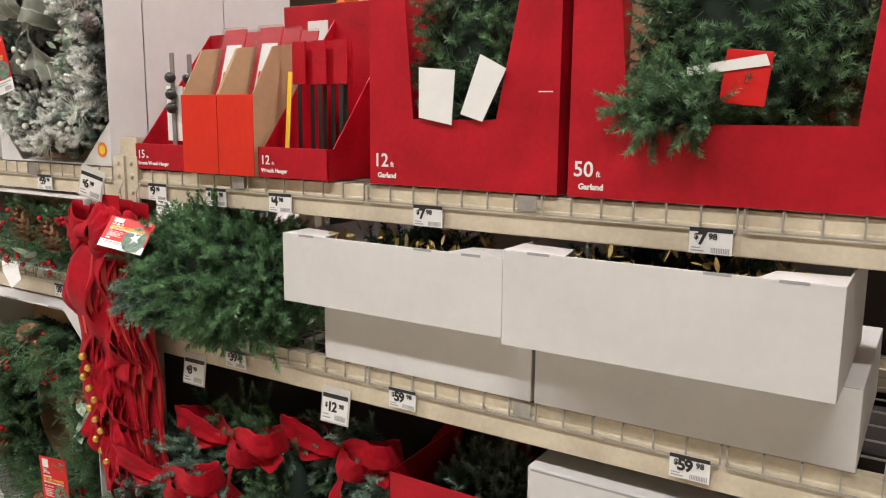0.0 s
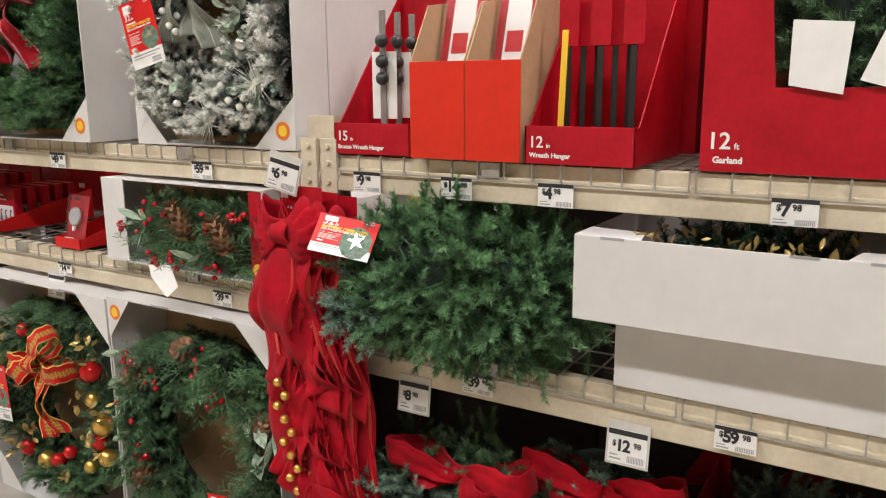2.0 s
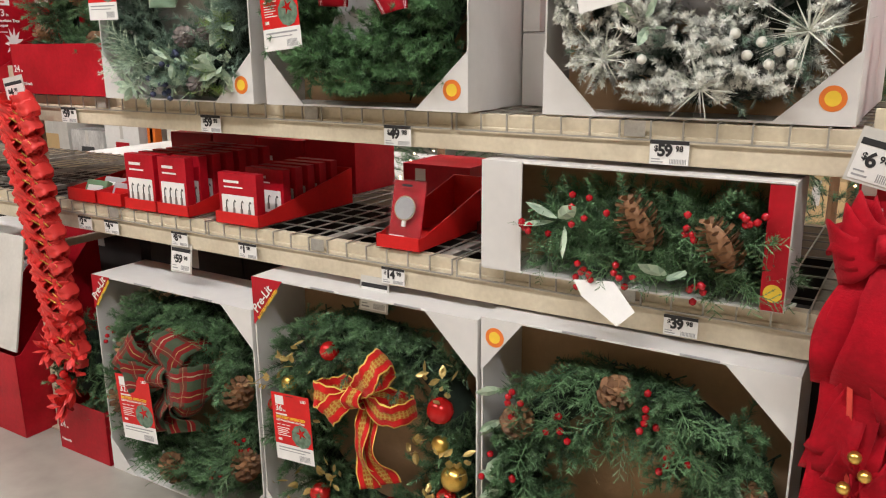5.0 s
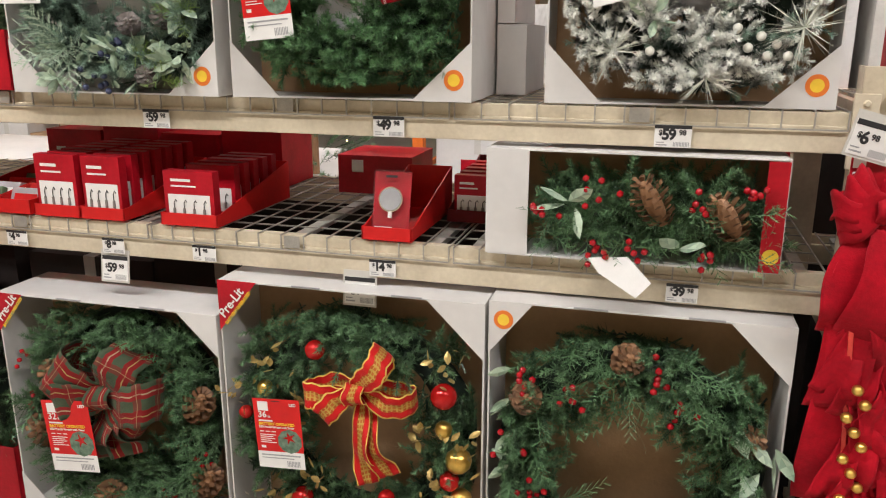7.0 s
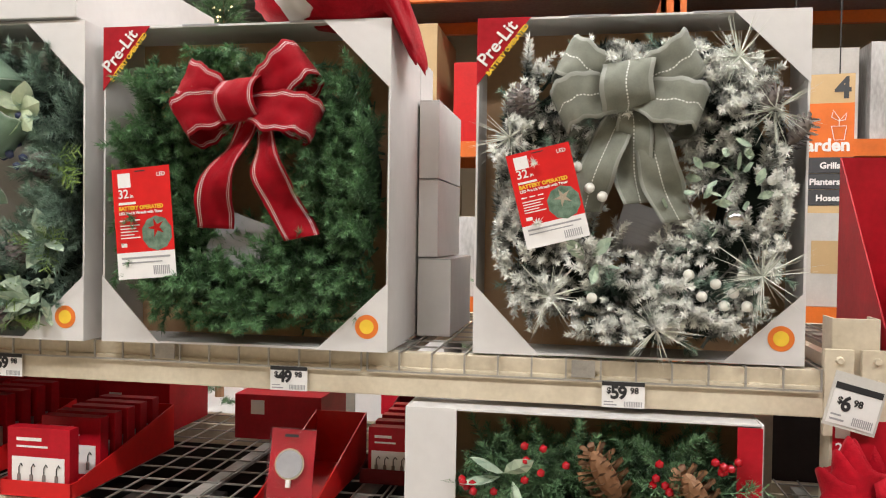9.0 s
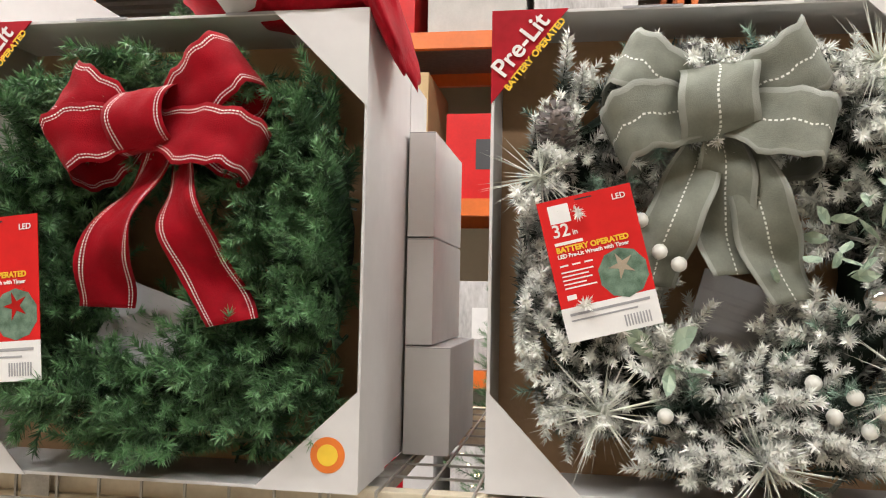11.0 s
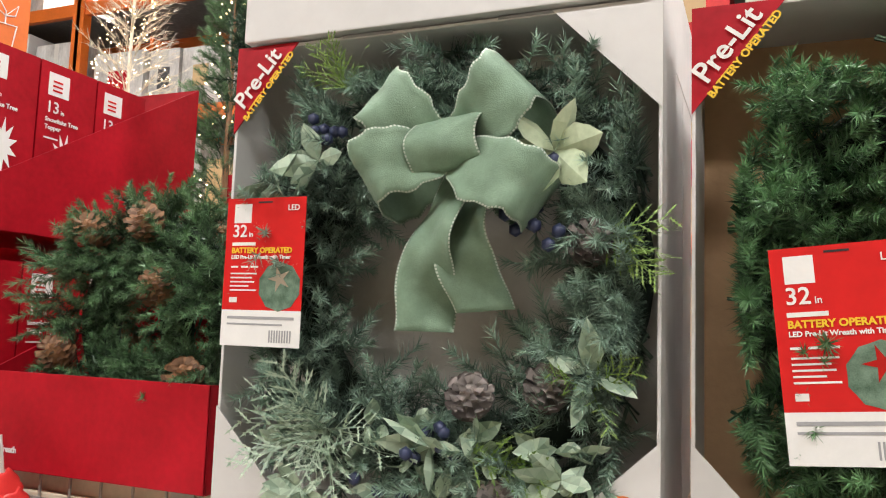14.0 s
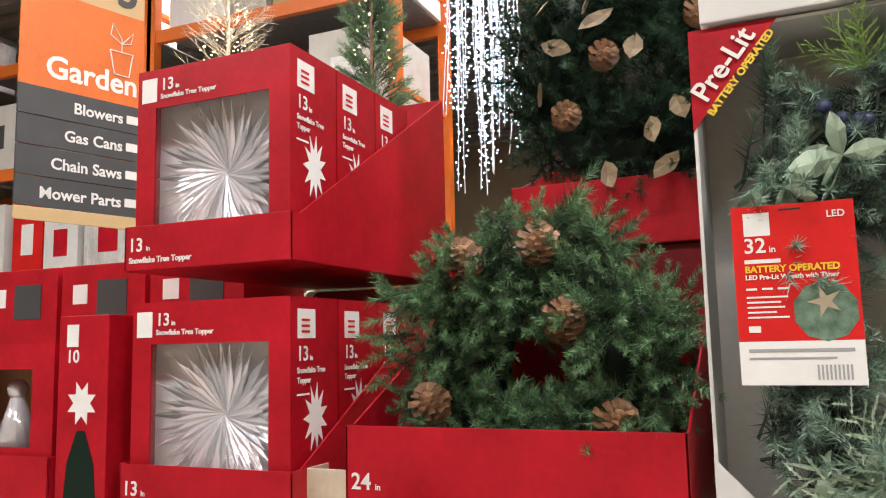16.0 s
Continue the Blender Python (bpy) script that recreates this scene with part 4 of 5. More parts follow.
# ---- trays of small goods on the middle shelf ----
def tray(x0, x1, y0, depth, z, lip, back, material, label, print_text=None, open_front=False):
    t = thing("display_tray", ((x0 + x1) / 2, y0, z), label, "display tray", "card display trays")
    w, k = (x1 - x0) / 2, .004
    block("front_lip", -w, w, 0, k, .002, lip, material, t, bevel=.001)
    block("base", -w + k, w - k, k, depth, .0005, .005, material, t, bevel=0)
    block("back", -w + k, w - k, depth - k, depth, .005, back, material, t, bevel=0)
    for s in (-w, w - k):
        bm = bmesh.new()
        pts = [(0, .002), (depth, .002), (depth, back), (.03, lip)]
        if lip > .03:
            pts.append((0, lip))
        a = [bm.verts.new((s, y, zz)) for y, zz in pts]
        b = [bm.verts.new((s + k, y, zz)) for y, zz in pts]
        bm.faces.new(a)
        bm.faces.new(b[::-1])
        for i in range(len(a)):
            j = (i + 1) % len(a)
            bm.faces.new((a[i], a[j], b[j], b[i]))
        bmesh.ops.recalc_face_normals(bm, faces=bm.faces[:])
        part("side", bm, material, t)
    if print_text:
        num, unit, name = print_text
        words(num, .042, WHITEINK, t, pose(-w + .012, -.0012, lip * .44), .0006)
        words(unit, .016, WHITEINK, t, pose(-w + .014 + .024 * len(num), -.0012, lip * .44), .0003)
        words(name, .018, WHITEINK, t, pose(-w + .014, -.0012, lip * .18), .0006)
    return t


def hook_box(x, y, z, w=.09, h=.135):
    b = thing("hook_box", (x, y, z), "small red carton of ornament hooks with a white window", "carton", "hook cartons")
    block("body", -w / 2, w / 2, 0, .04, 0, h, RED, b)
    block("window_panel", -w * .42, w * .42, -.0012, 0, h * .10, h * .56, PAPER, b, "white printed window", bevel=0)
    for i in range(4):
        x = -w * .3 + i * w * .2
        tube("hook", [(x, -.003, h * .22), (x, -.003, h * .40), (x + .006, -.003, h * .46), (x + .011, -.003, h * .42)], .0016, BLACK, b)
        block("bulb", x - .005, x + .005, -.005, -.0012, h * .17, h * .30, CONEGREY, b, "dark bulb", bevel=.002)
    bars("small_print", [(-w * .35, h * .8, w * .4, h * .05), (-w * .35, h * .7, w * .5, h * .03)], WHITEINK, b, pose(0, -.0008, 0))
    return b


for x0, x1 in ((-2.84, -2.645), (-2.64, -2.46), (-2.31, -2.09)):
    tray(x0, x1, .0, .55, ZL, .045, .15, TRAYRED, "low red card tray of ornament hook cartons")
    n = 1
    for r in range(7):
        for k in range(n):
            if x1 == -2.09 and r == 1:
                continue
            xx = x0 + (x1 - x0) * (k + .5) / n
            hook_box(xx, .012 + r * .07, ZL + .006, (x1 - x0) * .88, .185 if x1 == -2.09 else .22)
tray(-1.565, -1.395, 0, .5, ZL, .045, .17, TRAYRED, "low red card tray with a boxed timer disc")
p = thing("disc_pack", (-1.48, .02, ZL + .006), "clear blister pack with a round grey disc", "blister pack", lean=-14)
block("card", -.062, .062, .012, .015, 0, .215, RED, p, bevel=0)
block("blister", -.064, .064, -.004, .0105, .0, .22, PLASTIC, p, "clear plastic", bevel=.004)
disc("disc", .036, .01, GREYINK, p, pose(0, -.008, .125))
disc("disc_rim", .041, .006, SILVER, p, pose(0, -.005, .125))
block("stem", -.006, .006, -.006, .004, .065, .085, PAPER, p, bevel=.001)
block("hang_slot", -.02, .02, -.0055, -.0045, .195, .203, INK, p, bevel=0)
bars("small_print", [(-.05, .03, .06, .006), (-.05, .018, .09, .005)], WHITEINK, p, pose(0, -.0052, 0))
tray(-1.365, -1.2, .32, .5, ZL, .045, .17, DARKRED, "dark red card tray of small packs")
for r in range(5):
    hook_box(-1.28, .34 + r * .08, ZL + .006, .13, .16)
for k, (x0, x1, m1) in enumerate(((-3.22, -3.03, GREENLEAF), (-3.02, -2.86, PAPER))):
    tray(x0, x1, 0, .5, ZL, .055, .12, (TRAYRED, TRAYRED)[k], "low card tray with green and clear gift packs")
    for r in range(5):
        g = thing("gift_pack", ((x0 + x1) / 2, .05 + r * .09, ZL + .006), "small green and clear gift pack in a tray", "gift pack", "gift packs", lean=-25)
        block("wrap", -.07, .07, 0, .03, 0, .085, (GREENLEAF, FOIL, TRAYRED, GREENLEAF, FOIL)[(r + k) % 5], g, bevel=.008)
        block("label", -.05, .05, -.0015, 0, .02, .06, (PAPER, TRAYRED)[k], g, bevel=0)
for i, (x0, x1) in enumerate(((-3.4, -3.1), (-3.09, -2.8), (-2.79, -2.5), (-2.49, -2.2), (-1.95, -1.62))):
    g = thing("gift_carton", ((x0 + x1) / 2, .72, ZL), "dark red printed carton at the back of the shelf", "carton", "dark red cartons")
    block("body", -(x1 - x0) / 2 + .003, (x1 - x0) / 2 - .003, 0, .3, 0, (.22 + .06 * (i % 2)) if i < 4 else .16, RED, g)
    block("logo", -.1, -.05, -.002, 0, .09, .14, PAPER, g, bevel=0)

# filler cartons added on the floor under the shelves, near-black for the shade there
for b in range(3):
    x0 = POSTS[b] + .08
    for k in range(5):
        h = (.89, .85, .88, .86, .87)[(k + b) % 5]
        g = thing("stock_carton", (x0 + .33 + k * .67, .56, 0), "added filler carton, near-black for the shade under the shelf", "carton", "stock cartons")
        block("body", -.33, .33, 0, .45, 0, h, SHADEBOARD, g)
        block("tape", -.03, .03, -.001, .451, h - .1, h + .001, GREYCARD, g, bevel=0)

# added boards that stop light from the rear aisle, coloured as shade
for b in range(3):
    g = thing("rear_panel", (POSTS[b] + .06, DEPTH + .01, 0), "added near-black panel blocking light at the rack's back", "panel", "rear panels")
    block("board", 0, 3.30, 0, .012, 0, (1.12, 1.12, 1.45)[b], SHADEBOARD, g)

# ---- price tags ----
TAGZ = ZU - .112
for x, p in ((0.097, ("9", "98")), (0.411, ("14", "98")), (0.714, ("4", "98")), (1.295, ("7", "98")), (2.094, ("7", "98")),
             (-0.622, ("59", "98")), (-1.461, ("49", "98")), (-2.281, ("59", "98")), (-3.120, ("59", "98"))):
    price_tag(x, TAGZ, p, .1)
for x, p in ((-2.922, ("4", "98")), (-2.506, ("8", "98")), (-2.140, ("1", "98")), (-1.490, ("14", "98")), (-0.562, ("39", "98")), (-3.1, ("2", "98"))):
    price_tag(x, ZL - .115, p, .09)
for x, p in ((0.480, ("39", "98")), (1.205, ("59", "98")), (2.079, ("59", "98"))):
    price_tag(x, ZR - .105, p, .1)
for x, z, p in ((-2.510, ZL - .215, ("59", "98")), (-1.571, ZL - .215, ("59", "98")), (0.255, ZR - .205, ("8", "98")), (0.935, ZR - .205, ("12", "98")), (-3.36, ZL - .2, ("12", "98"))):
    price_tag(x, z, p, .105, -.02, True, 0, -8)
price_tag(-.155, 1.525, ("6", "98"), .105, -.125, True, 10, 0).rotation_euler[1] = radians(15)


# ---- red bows hung on the post ----
def cascade(x, y, z, seed):
    r = random.Random(seed)
    t = thing("velvet_bow", (x, y, z), "tall red velvet bow with long layered tails and gold bells", "bow", "red velvet bows")
    block("header_card", -.085, .085, .004, .006, .01, .13, RED, t, "red printed header card", bevel=0)
    block("logo", -.08, -.05, .0025, .004, .09, .12, PAPER, t, bevel=0)
    words("28", .032, WHITEINK, t, pose(-.08, .002, .058), .0004)
    words("in", .014, WHITEINK, t, pose(-.043, .002, .058), .0002)
    tube("hang_wire", [(0, .005, .13), (.005, 0, .17), (0, .02, .2)], .002, WIRE, t)
    for ang, ln in ((20, .115), (-16, .12), (160, .11), (196, .12), (2, .105), (178, .105)):
        a = radians(ang)
        d, c = Vector((cos(a), 0, sin(a))), Vector((-sin(a), 0, cos(a)))
        path, ws = [], []
        for i in range(21):
            q = i / 20 * 2 * pi
            u = (1 - cos(q)) / 2
            path.append(d * ln * u ** .8 + Vector((0, -.035 * sin(q) - .062, .01 * sin(3 * q))))
            ws.append(.3 + .7 * u)
        strip("loop", path, c, .15, VELVET, t, waist=ws)
    path = [Vector((0, -.075 - .035 * sin(pi * i / 10), .04 - .08 * i / 10)) for i in range(11)]
    strip("knot", path, (1, 0, .05), .068, VELVET, t)
    rows = ((-.01, -.36, .11, .055), (.09, -.32, .10, .035), (-.09, -.34, .09, .04), (.10, -.55, .12, .03), (-.08, -.55, .11, .035), (.01, -.62, .14, .02),
            (.12, -.78, .12, .01), (-.04, -.86, .13, .015), (.06, -.95, .14, .01), (.13, -.92, .11, .02))
    for k, (dx, dz, wd, fw) in enumerate(rows):
        path, ac, ws = [], [], []
        for i in range(26):
            q = i / 25
            fold = .014 * sin(q * (7 + k % 4 * 2.3) + k) * q
            path.append(Vector((dx * q ** .7 + .018 * sin(q * 5 + k), -fw * sin(q * 2.9) * 1.3 - .012 - .004 * (10 - k) + fold, dz * q)))
            ac.append(Vector((1, .28 * sin(q * 5 + k * 1.7), .12 * sin(k * 2.1))))
            ws.append(.4 + .6 * min(1, q * 3.5))
        if k < 3:
            back = [Vector((v.x + .012, v.y + .045, v.z)) for v in path[::-1]]
            path, ac, ws = path + back[1:], ac + ac[::-1][1:], ws + ws[::-1][1:]
        strip("tail", path, ac, wd * 1.2, VELVET, t, waist=ws)
        e = path[18]
        ed = [Vector((p.x + wd * .45 * ws[i], p.y + .012, p.z)) for i, p in enumerate(path[4:24])]
        strip("lining", ed, (.3, 1, 0), .02, VELVETBACK, t, "lighter red cloth edge")
    for k in range(16):
        x0, z0, sd = .045 * sin(k * 2.4) + .02 + .002 * k, -.22 - .042 * k, (1 if k % 2 else -1)
        path, ac, ws = [], [], []
        for i in range(12):
            q = i / 11
            path.append(Vector((x0 + sd * .055 * q, -.052 - .026 * sin(q * 2.6) - .004 * sin(q * 9 + k), z0 - (.15 + .03 * (k % 3)) * q)))
            ac.append(Vector((1, .45 * sin(q * 4 + k), .35 * sd)))
            ws.append(.45 + .55 * q)
        strip("swallow_tail", path, ac, .115, VELVET, t, waist=ws, ruffle=.006)
    for k in range(11):
        z = -.47 - k * .042
        ball("bell", .0155, GOLD, t, (-.02 + .024 * sin(k * 2.1) + .003 * k, -.115 + .004 * k, z), "shiny gold jingle bell")
    strip("bell_cord", [Vector((-.05 + .004 * k, -.085 + .003 * k, -.30 - k * .05)) for k in range(13)], (1, 0, 0), .012, VELVETBACK, t)
    return t


v = cascade(-.095, -.105, 1.405, 3)
for dx, dy in ((.04, .04), (.085, .075)):
    copy_thing(v, pose(-.095 + dx, -.105 + dy, 1.40 - dx * .3, 0, 0, -10))


# ---- right bay, upper shelf ----
tray(-.035, .245, .0, .38, ZU, .095, .52, RED, "red card display tray of wreath hangers", ("15", "in", "Bronze Wreath Hanger"))
for k in range(3):
    g = thing("wreath_hanger", (.105, .07 + k * .08, ZU + .006), "bronze wreath hanger with round knobs on a white card", "wreath hanger", "bronze wreath hangers")
    block("card", -.045, .045, .006, .008, .1, .3, PAPER, g, bevel=0)
    block("strap", -.011, .011, -.002, .004, .0, .42, CONEGREY, g)
    for z in (.22, .27, .33):
        ball("knob", .021, BLACK, g, (.01, -.018, z))
for x0, x1 in ((.268, .445), (.449, .615)):
    b = thing("packet_box", ((x0 + x1) / 2, -.03, ZU), "orange-red open card box of hanger packets", "display box", "orange-red display boxes")
    w = (x1 - x0) / 2
    block("front", -w, w, 0, .004, .002, .27, ORANGERED, b, bevel=.001)
    for s in (-w, w - .004):
        bm = bmesh.new()
        a = [bm.verts.new((s, y, z)) for y, z in ((.004, .002), (.32, .002), (.32, .46), (.10, .43), (.004, .27))]
        c2 = [bm.verts.new((s + .004, y, z)) for y, z in ((.004, .002), (.32, .002), (.32, .46), (.10, .43), (.004, .27))]
        bm.faces.new(a)
        bm.faces.new(c2[::-1])
        for i in range(5):
            bm.faces.new((a[i], a[(i + 1) % 5], c2[(i + 1) % 5], c2[i]))
        bmesh.ops.recalc_face_normals(bm, faces=bm.faces[:])
        part("side", bm, CARD, b, "bare brown card")
    block("base", -w + .004, w - .004, .004, .32, .0005, .005, CARD, b, bevel=0)
    for k in range(3):
        g = thing("hanger_packet", ((x0 + x1) / 2 + .01 * (k - 1), .02 + k * .08, ZU + .006), "red and white hanger packet in clear wrap", "packet", "hanger packets", lean=-16)
        block("card", -.055, .055, 0, .006, 0, .52, RED, g)
        block("label", -.028, .045, -.002, 0, .24, .46, PAPER, g, "white printed label", bevel=0)
        block("print", -.02, .03, -.003, -.002, .30, .36, TRAYRED, g, bevel=0)
        block("wrap", -.06, .06, -.007, -.003, .0, .525, PLASTIC, g, "clear wrap", bevel=0)
tray(.625, .925, -.02, .40, ZU, .10, .55, RED, "red card display tray of black wreath hangers", ("12", "in", "Wreath Hanger"))
for k in range(7):
    g = thing("wreath_hanger", (.685 + k * .03, .12 + .03 * (k % 3), ZU + .006), "black metal wreath hanger with a red header card", "wreath hanger", "black wreath hangers")
    block("strap", -.009, .009, 0, .003, 0, .30, BLACK, g)
    block("header_card", -.028, .028, -.002, .004, .30, .44, RED, g, "red header card", bevel=0)
g = thing("wood_ruler", (.70, .03, ZU + .006), "yellow wooden strip standing in the tray", "strip", lean=-5)
block("strip", -.009, .009, 0, .004, 0, .34, YELLOW, g)


for x0, x1 in ((.30, .95), (.98, 1.66)):
    g = thing("garland_carton", ((x0 + x1) / 2, .46, ZU), "red printed carton standing behind the display trays", "carton", "red back cartons")
    block("body", -(x1 - x0) / 2, (x1 - x0) / 2, 0, .45, 0, .62, RED, g)
    block("label", -.2, -.1, -.002, 0, .42, .56, PAPER, g, bevel=0)
    bars("small_print", [(-.05, .5, .2, .02), (-.05, .46, .15, .012)], WHITEINK, g, pose(0, -.001, 0))


def window_box(x0, x1, z0, h, depth, pts, num, label, name="Garland"):
    b = thing("garland_box", ((x0 + x1) / 2, 0, z0), label, "display box", "red garland boxes")
    w = (x1 - x0) / 2
    (l0, l1, r0, r1, zb) = pts
    cx = (x0 + x1) / 2
    slab("front", [(-w, .002), (w, .002), (w, h), (r1 - cx, h), (r0 - cx, zb), (l0 - cx, zb), (l1 - cx, h), (-w, h)], .005, RED, b, m=pose(0, 0, 0))
    block("side", -w, -w + .005, .005, depth, .002, h, RED, b, bevel=0)
    block("side", w - .005, w, .005, depth, .002, h, RED, b, bevel=0)
    block("back", -w + .005, w - .005, depth - .005, depth, .002, h, CARD, b, bevel=0)
    block("base", -w + .005, w - .005, .005, depth - .005, .0005, .005, CARD, b, bevel=0)
    words(num, .055, WHITEINK, b, pose(-w + .015, -.0012, .055), .0008)
    words("ft", .02, WHITEINK, b, pose(-w + .077, -.0012, .055), .0004)
    words(name, .021, WHITEINK, b, pose(-w + .03, -.0012, .022), .0008)
    block("tick", w - .06, w - .02, -.001, 0, .268, .271, WHITEINK, b, bevel=0)
    return b


def bundle(at, size, n, material, label, kinds, name="garland", cat="garland", seed=4, ranges=1.0):
    """Coiled foliage filling a rounded block."""
    r2 = np.random.default_rng(seed)
    g = thing(name, at, label, cat)
    bm = bmesh.new()
    # added dark lump inside the bundle, coloured as its inner shade
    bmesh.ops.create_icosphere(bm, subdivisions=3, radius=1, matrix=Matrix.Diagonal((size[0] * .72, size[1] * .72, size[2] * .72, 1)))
    part("core", bm, SHADECORE, g)
    pl = []
    for i in range(n):
        d = r2.normal(0, 1, 3)
        d /= np.linalg.norm(d)
        lump = 1 + .16 * np.sin(d[0] * 9 + seed) * np.sin(d[2] * 8)
        p = d * np.array(size) * .82 * lump * r2.uniform(.85, 1)
        pl.append((p, d / np.array(size) * min(size) + r2.normal(0, .85, 3) + (0, -.2, 0), r2.uniform(.7, 1.25)))
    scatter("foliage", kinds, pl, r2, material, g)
    return g


window_box(1.075, 1.69, ZU, .66, .42, (1.232, 1.19, 1.504, 1.60, .195), "12", "red printed window box of pine garland on the shelf")
bundle((1.38, .20, ZU + .40), (.25, .13, .32), 520, FIR, "green pine garland coiled in its window box", SHORT, seed=6)
t = tagged(slab("paper_tag", [(0, 0), (.11, -.02), (.12, .13), (.0, .14)], .001, PAPER, m=pose(1.26, -.012, ZU + .20, 0, 0, 0)), "white paper tag on the garland", "tag")
t = tagged(slab("paper_tag", [(0, 0), (.07, -.02), (.14, .12), (.06, .16)], .001, PAPER, m=pose(1.40, -.014, ZU + .21, 0, 0, 0)), "white paper tag on the garland", "tag")
window_box(1.72, 2.78, ZU, .66, .42, (1.872, 1.83, 2.38, 2.42, .19), "50", "wide red printed window box of long pine garland")
bundle((2.13, .19, ZU + .40), (.34, .14, .30), 640, FIR, "long green garland coiled in its red window box", SHORT, seed=7)
bundle((1.98, .0, ZU + .235), (.13, .06, .06), 150, FIR, "loop of pine garland spilling over the box edge", SHORT, seed=8)
t = tagged(slab("paper_tag", [(0, 0), (.18, .02), (.17, .045), (.0, .02)], .001, PAPER, m=pose(2.02, -.03, ZU + .30)), "white paper tag on the long garland", "tag")
block("red_tag", 0, .10, 0, .002, -.06, .06, TRAYRED, t)
bpy.data.objects["red_tag"].matrix_basis = pose(.08, .004, .0, 0, 6, 0)

# ---- right bay, middle shelf ----
bundle((.40, .04, ZR + .215), (.46, .25, .235), 1200, FIRBRIGHT, "thick bundle of bright green fir garland on the shelf", CHUNK, seed=9)
bundle((.12, -.10, ZR + .13), (.13, .07, .10), 120, FIRBLUE, "drooping garland tip with broad needles", BROAD, seed=10)
c = info_card(.045, -.17, 1.475, .19, .12, "32", 12, 8)
c["label"] = "red and white hang card lying on the garland"
c.rotation_euler[0] = radians(-35)


def open_box(x0, x1, y0, y1, z0, z1, label):
    b = thing("white_box", ((x0 + x1) / 2, y0, z0), label, "carton", "white open cartons")
    w, d, h, k = (x1 - x0) / 2, y1 - y0, z1 - z0, .005
    block("front", -w, w, 0, k, 0, h, WHITE, b, bevel=.0015)
    block("back", -w, w, d - k, d, 0, h, WHITE, b, bevel=.0015)
    block("side", -w, -w + k, k, d - k, 0, h, WHITE, b, bevel=0)
    block("side", w - k, w, k, d - k, 0, h, WHITE, b, bevel=0)
    block("base", -w + k, w - k, k, d - k, .0, .005, WHITE, b, bevel=0)
    for s in (-1, 1):
        slab("ear_flap", [(s * w, 0), (s * (w - .17), 0), (s * (w - .15), .10), (s * w, .12)], .003, WHITE, b, m=pose(0, .002, h + .001, 90 + 180))
    for s in (-w * .75, w * .35, w * .75):
        block("slot", s - .03, s + .03, -.0008, .003, h - .006, h + .0006, GREYINK, b, bevel=0)
    return b


for x0, x1 in ((.885, 1.632), (1.642, 2.44)):
    c = carton(x0, x1, 0.0, .62, ZR, 1.243 + .006, "long white carton on the wire shelf")
open_box(.804, 1.588, -.10, .45, 1.251, 1.468, "white open carton of gold-trimmed greenery stacked askew")
open_box(1.615, 2.40, -.15, .42, 1.251, 1.50, "white open carton of gold-trimmed greenery stacked askew")
for k, (x, z) in enumerate(((1.2, 1.40), (2.0, 1.42))):
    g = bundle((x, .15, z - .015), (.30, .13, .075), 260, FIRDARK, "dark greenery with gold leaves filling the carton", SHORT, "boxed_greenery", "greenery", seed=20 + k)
    r2 = np.random.default_rng(k + 3)
    scatter("gold_leaves", [leaf(.08, .03)], [((r2.uniform(-.3, .3), r2.uniform(-.2, 0), r2.uniform(.03, .09)), r2.normal(0, 1, 3) + (0, -.1, .5), r2.uniform(.3, .6)) for i in range(90)], r2, GOLDLEAF, g)

# ---- right bay, floor ----
for k, (x, y, z, lean, R) in enumerate(((.36, .10, .38, -12, .27), (.78, .20, .40, -18, .25), (.18, -.02, .30, -8, .22))):
    w = thing("ribbon_wreath", (x, y, z), "plain green wreath with a red ribbon leaning under the shelf", "wreath", "red-ribbon wreaths", lean=lean)
    # dark filler ring again, shade between the sprigs
    torus("core", R, .07, SHADECORE, w, .7)
    scatter("foliage", SHORT, ring_places(rng, 520, R, .11, 1, .9), rng, (FIR, FIRBLUE, FIRBLUE)[k], w)
    bow(w, (.04, -.11, R - .02), [(8, .24, .05), (172, .26, .05), (-25, .14, .05)], [(-.22, -.06, .05, .03), (.10, -.28, .06, .03), (.26, -.05, .05, .03)], .085, VELVET, .03)
t = tray(1.07, 1.60, .10, .60, 0, .66, .68, RED, "deep red card tray of plain wreaths on the floor")
bundle((1.33, .38, .52), (.22, .22, .15), 330, FIRBLUE, "plain green wreaths lying in a red tray", SHORT, "tray_wreath", "wreath", seed=31)
carton(1.63, 2.45, .0, .5, 0, .862, "large white carton standing under the shelf")
for k in range(3):
    bow(tagged(thing("ribbon_bow", (1.05 + k * .28, .55 + .04 * k, .72 + .03 * (k % 2)), "red velvet ribbon bow deep under the shelf", "bow", "deep red bows"), ""), (0, 0, 0),
        [(20, .14, .04), (160, .14, .04)], [(-.05, -.18, .04, .03), (.07, -.2, .04, .03)], .08, VELVET, .04)

# ---- left end ----
c = tray(-3.42, -2.80, -.02, .55, ZU, .205, .44, RED, "red card tray of natural wreaths", ("24", "in", "Natural Wreath"))
c.matrix_basis = pose(-3.145, -.03, ZU)
for k in range(2):
    w = wreath("natural_wreath", (-3.14, .14 + .26 * k, ZU + .31), .205, .095, 620, SHORT + CHUNK + LONG[:2], FIR, "natural-look pine wreath with cones standing in a red tray", rng, scale=(.6, 1.05))
    for cx, cz in ((.04, .19), (-.10, .17), (.16, -.13), (.08, .05), (-.17, -.1)):
        pine_cone(w, (cx, -.07, cz), (45, 20, cx * 90), .085, .08)
    berries(rng, w, (-.13, -.1, .18), 5, .009)


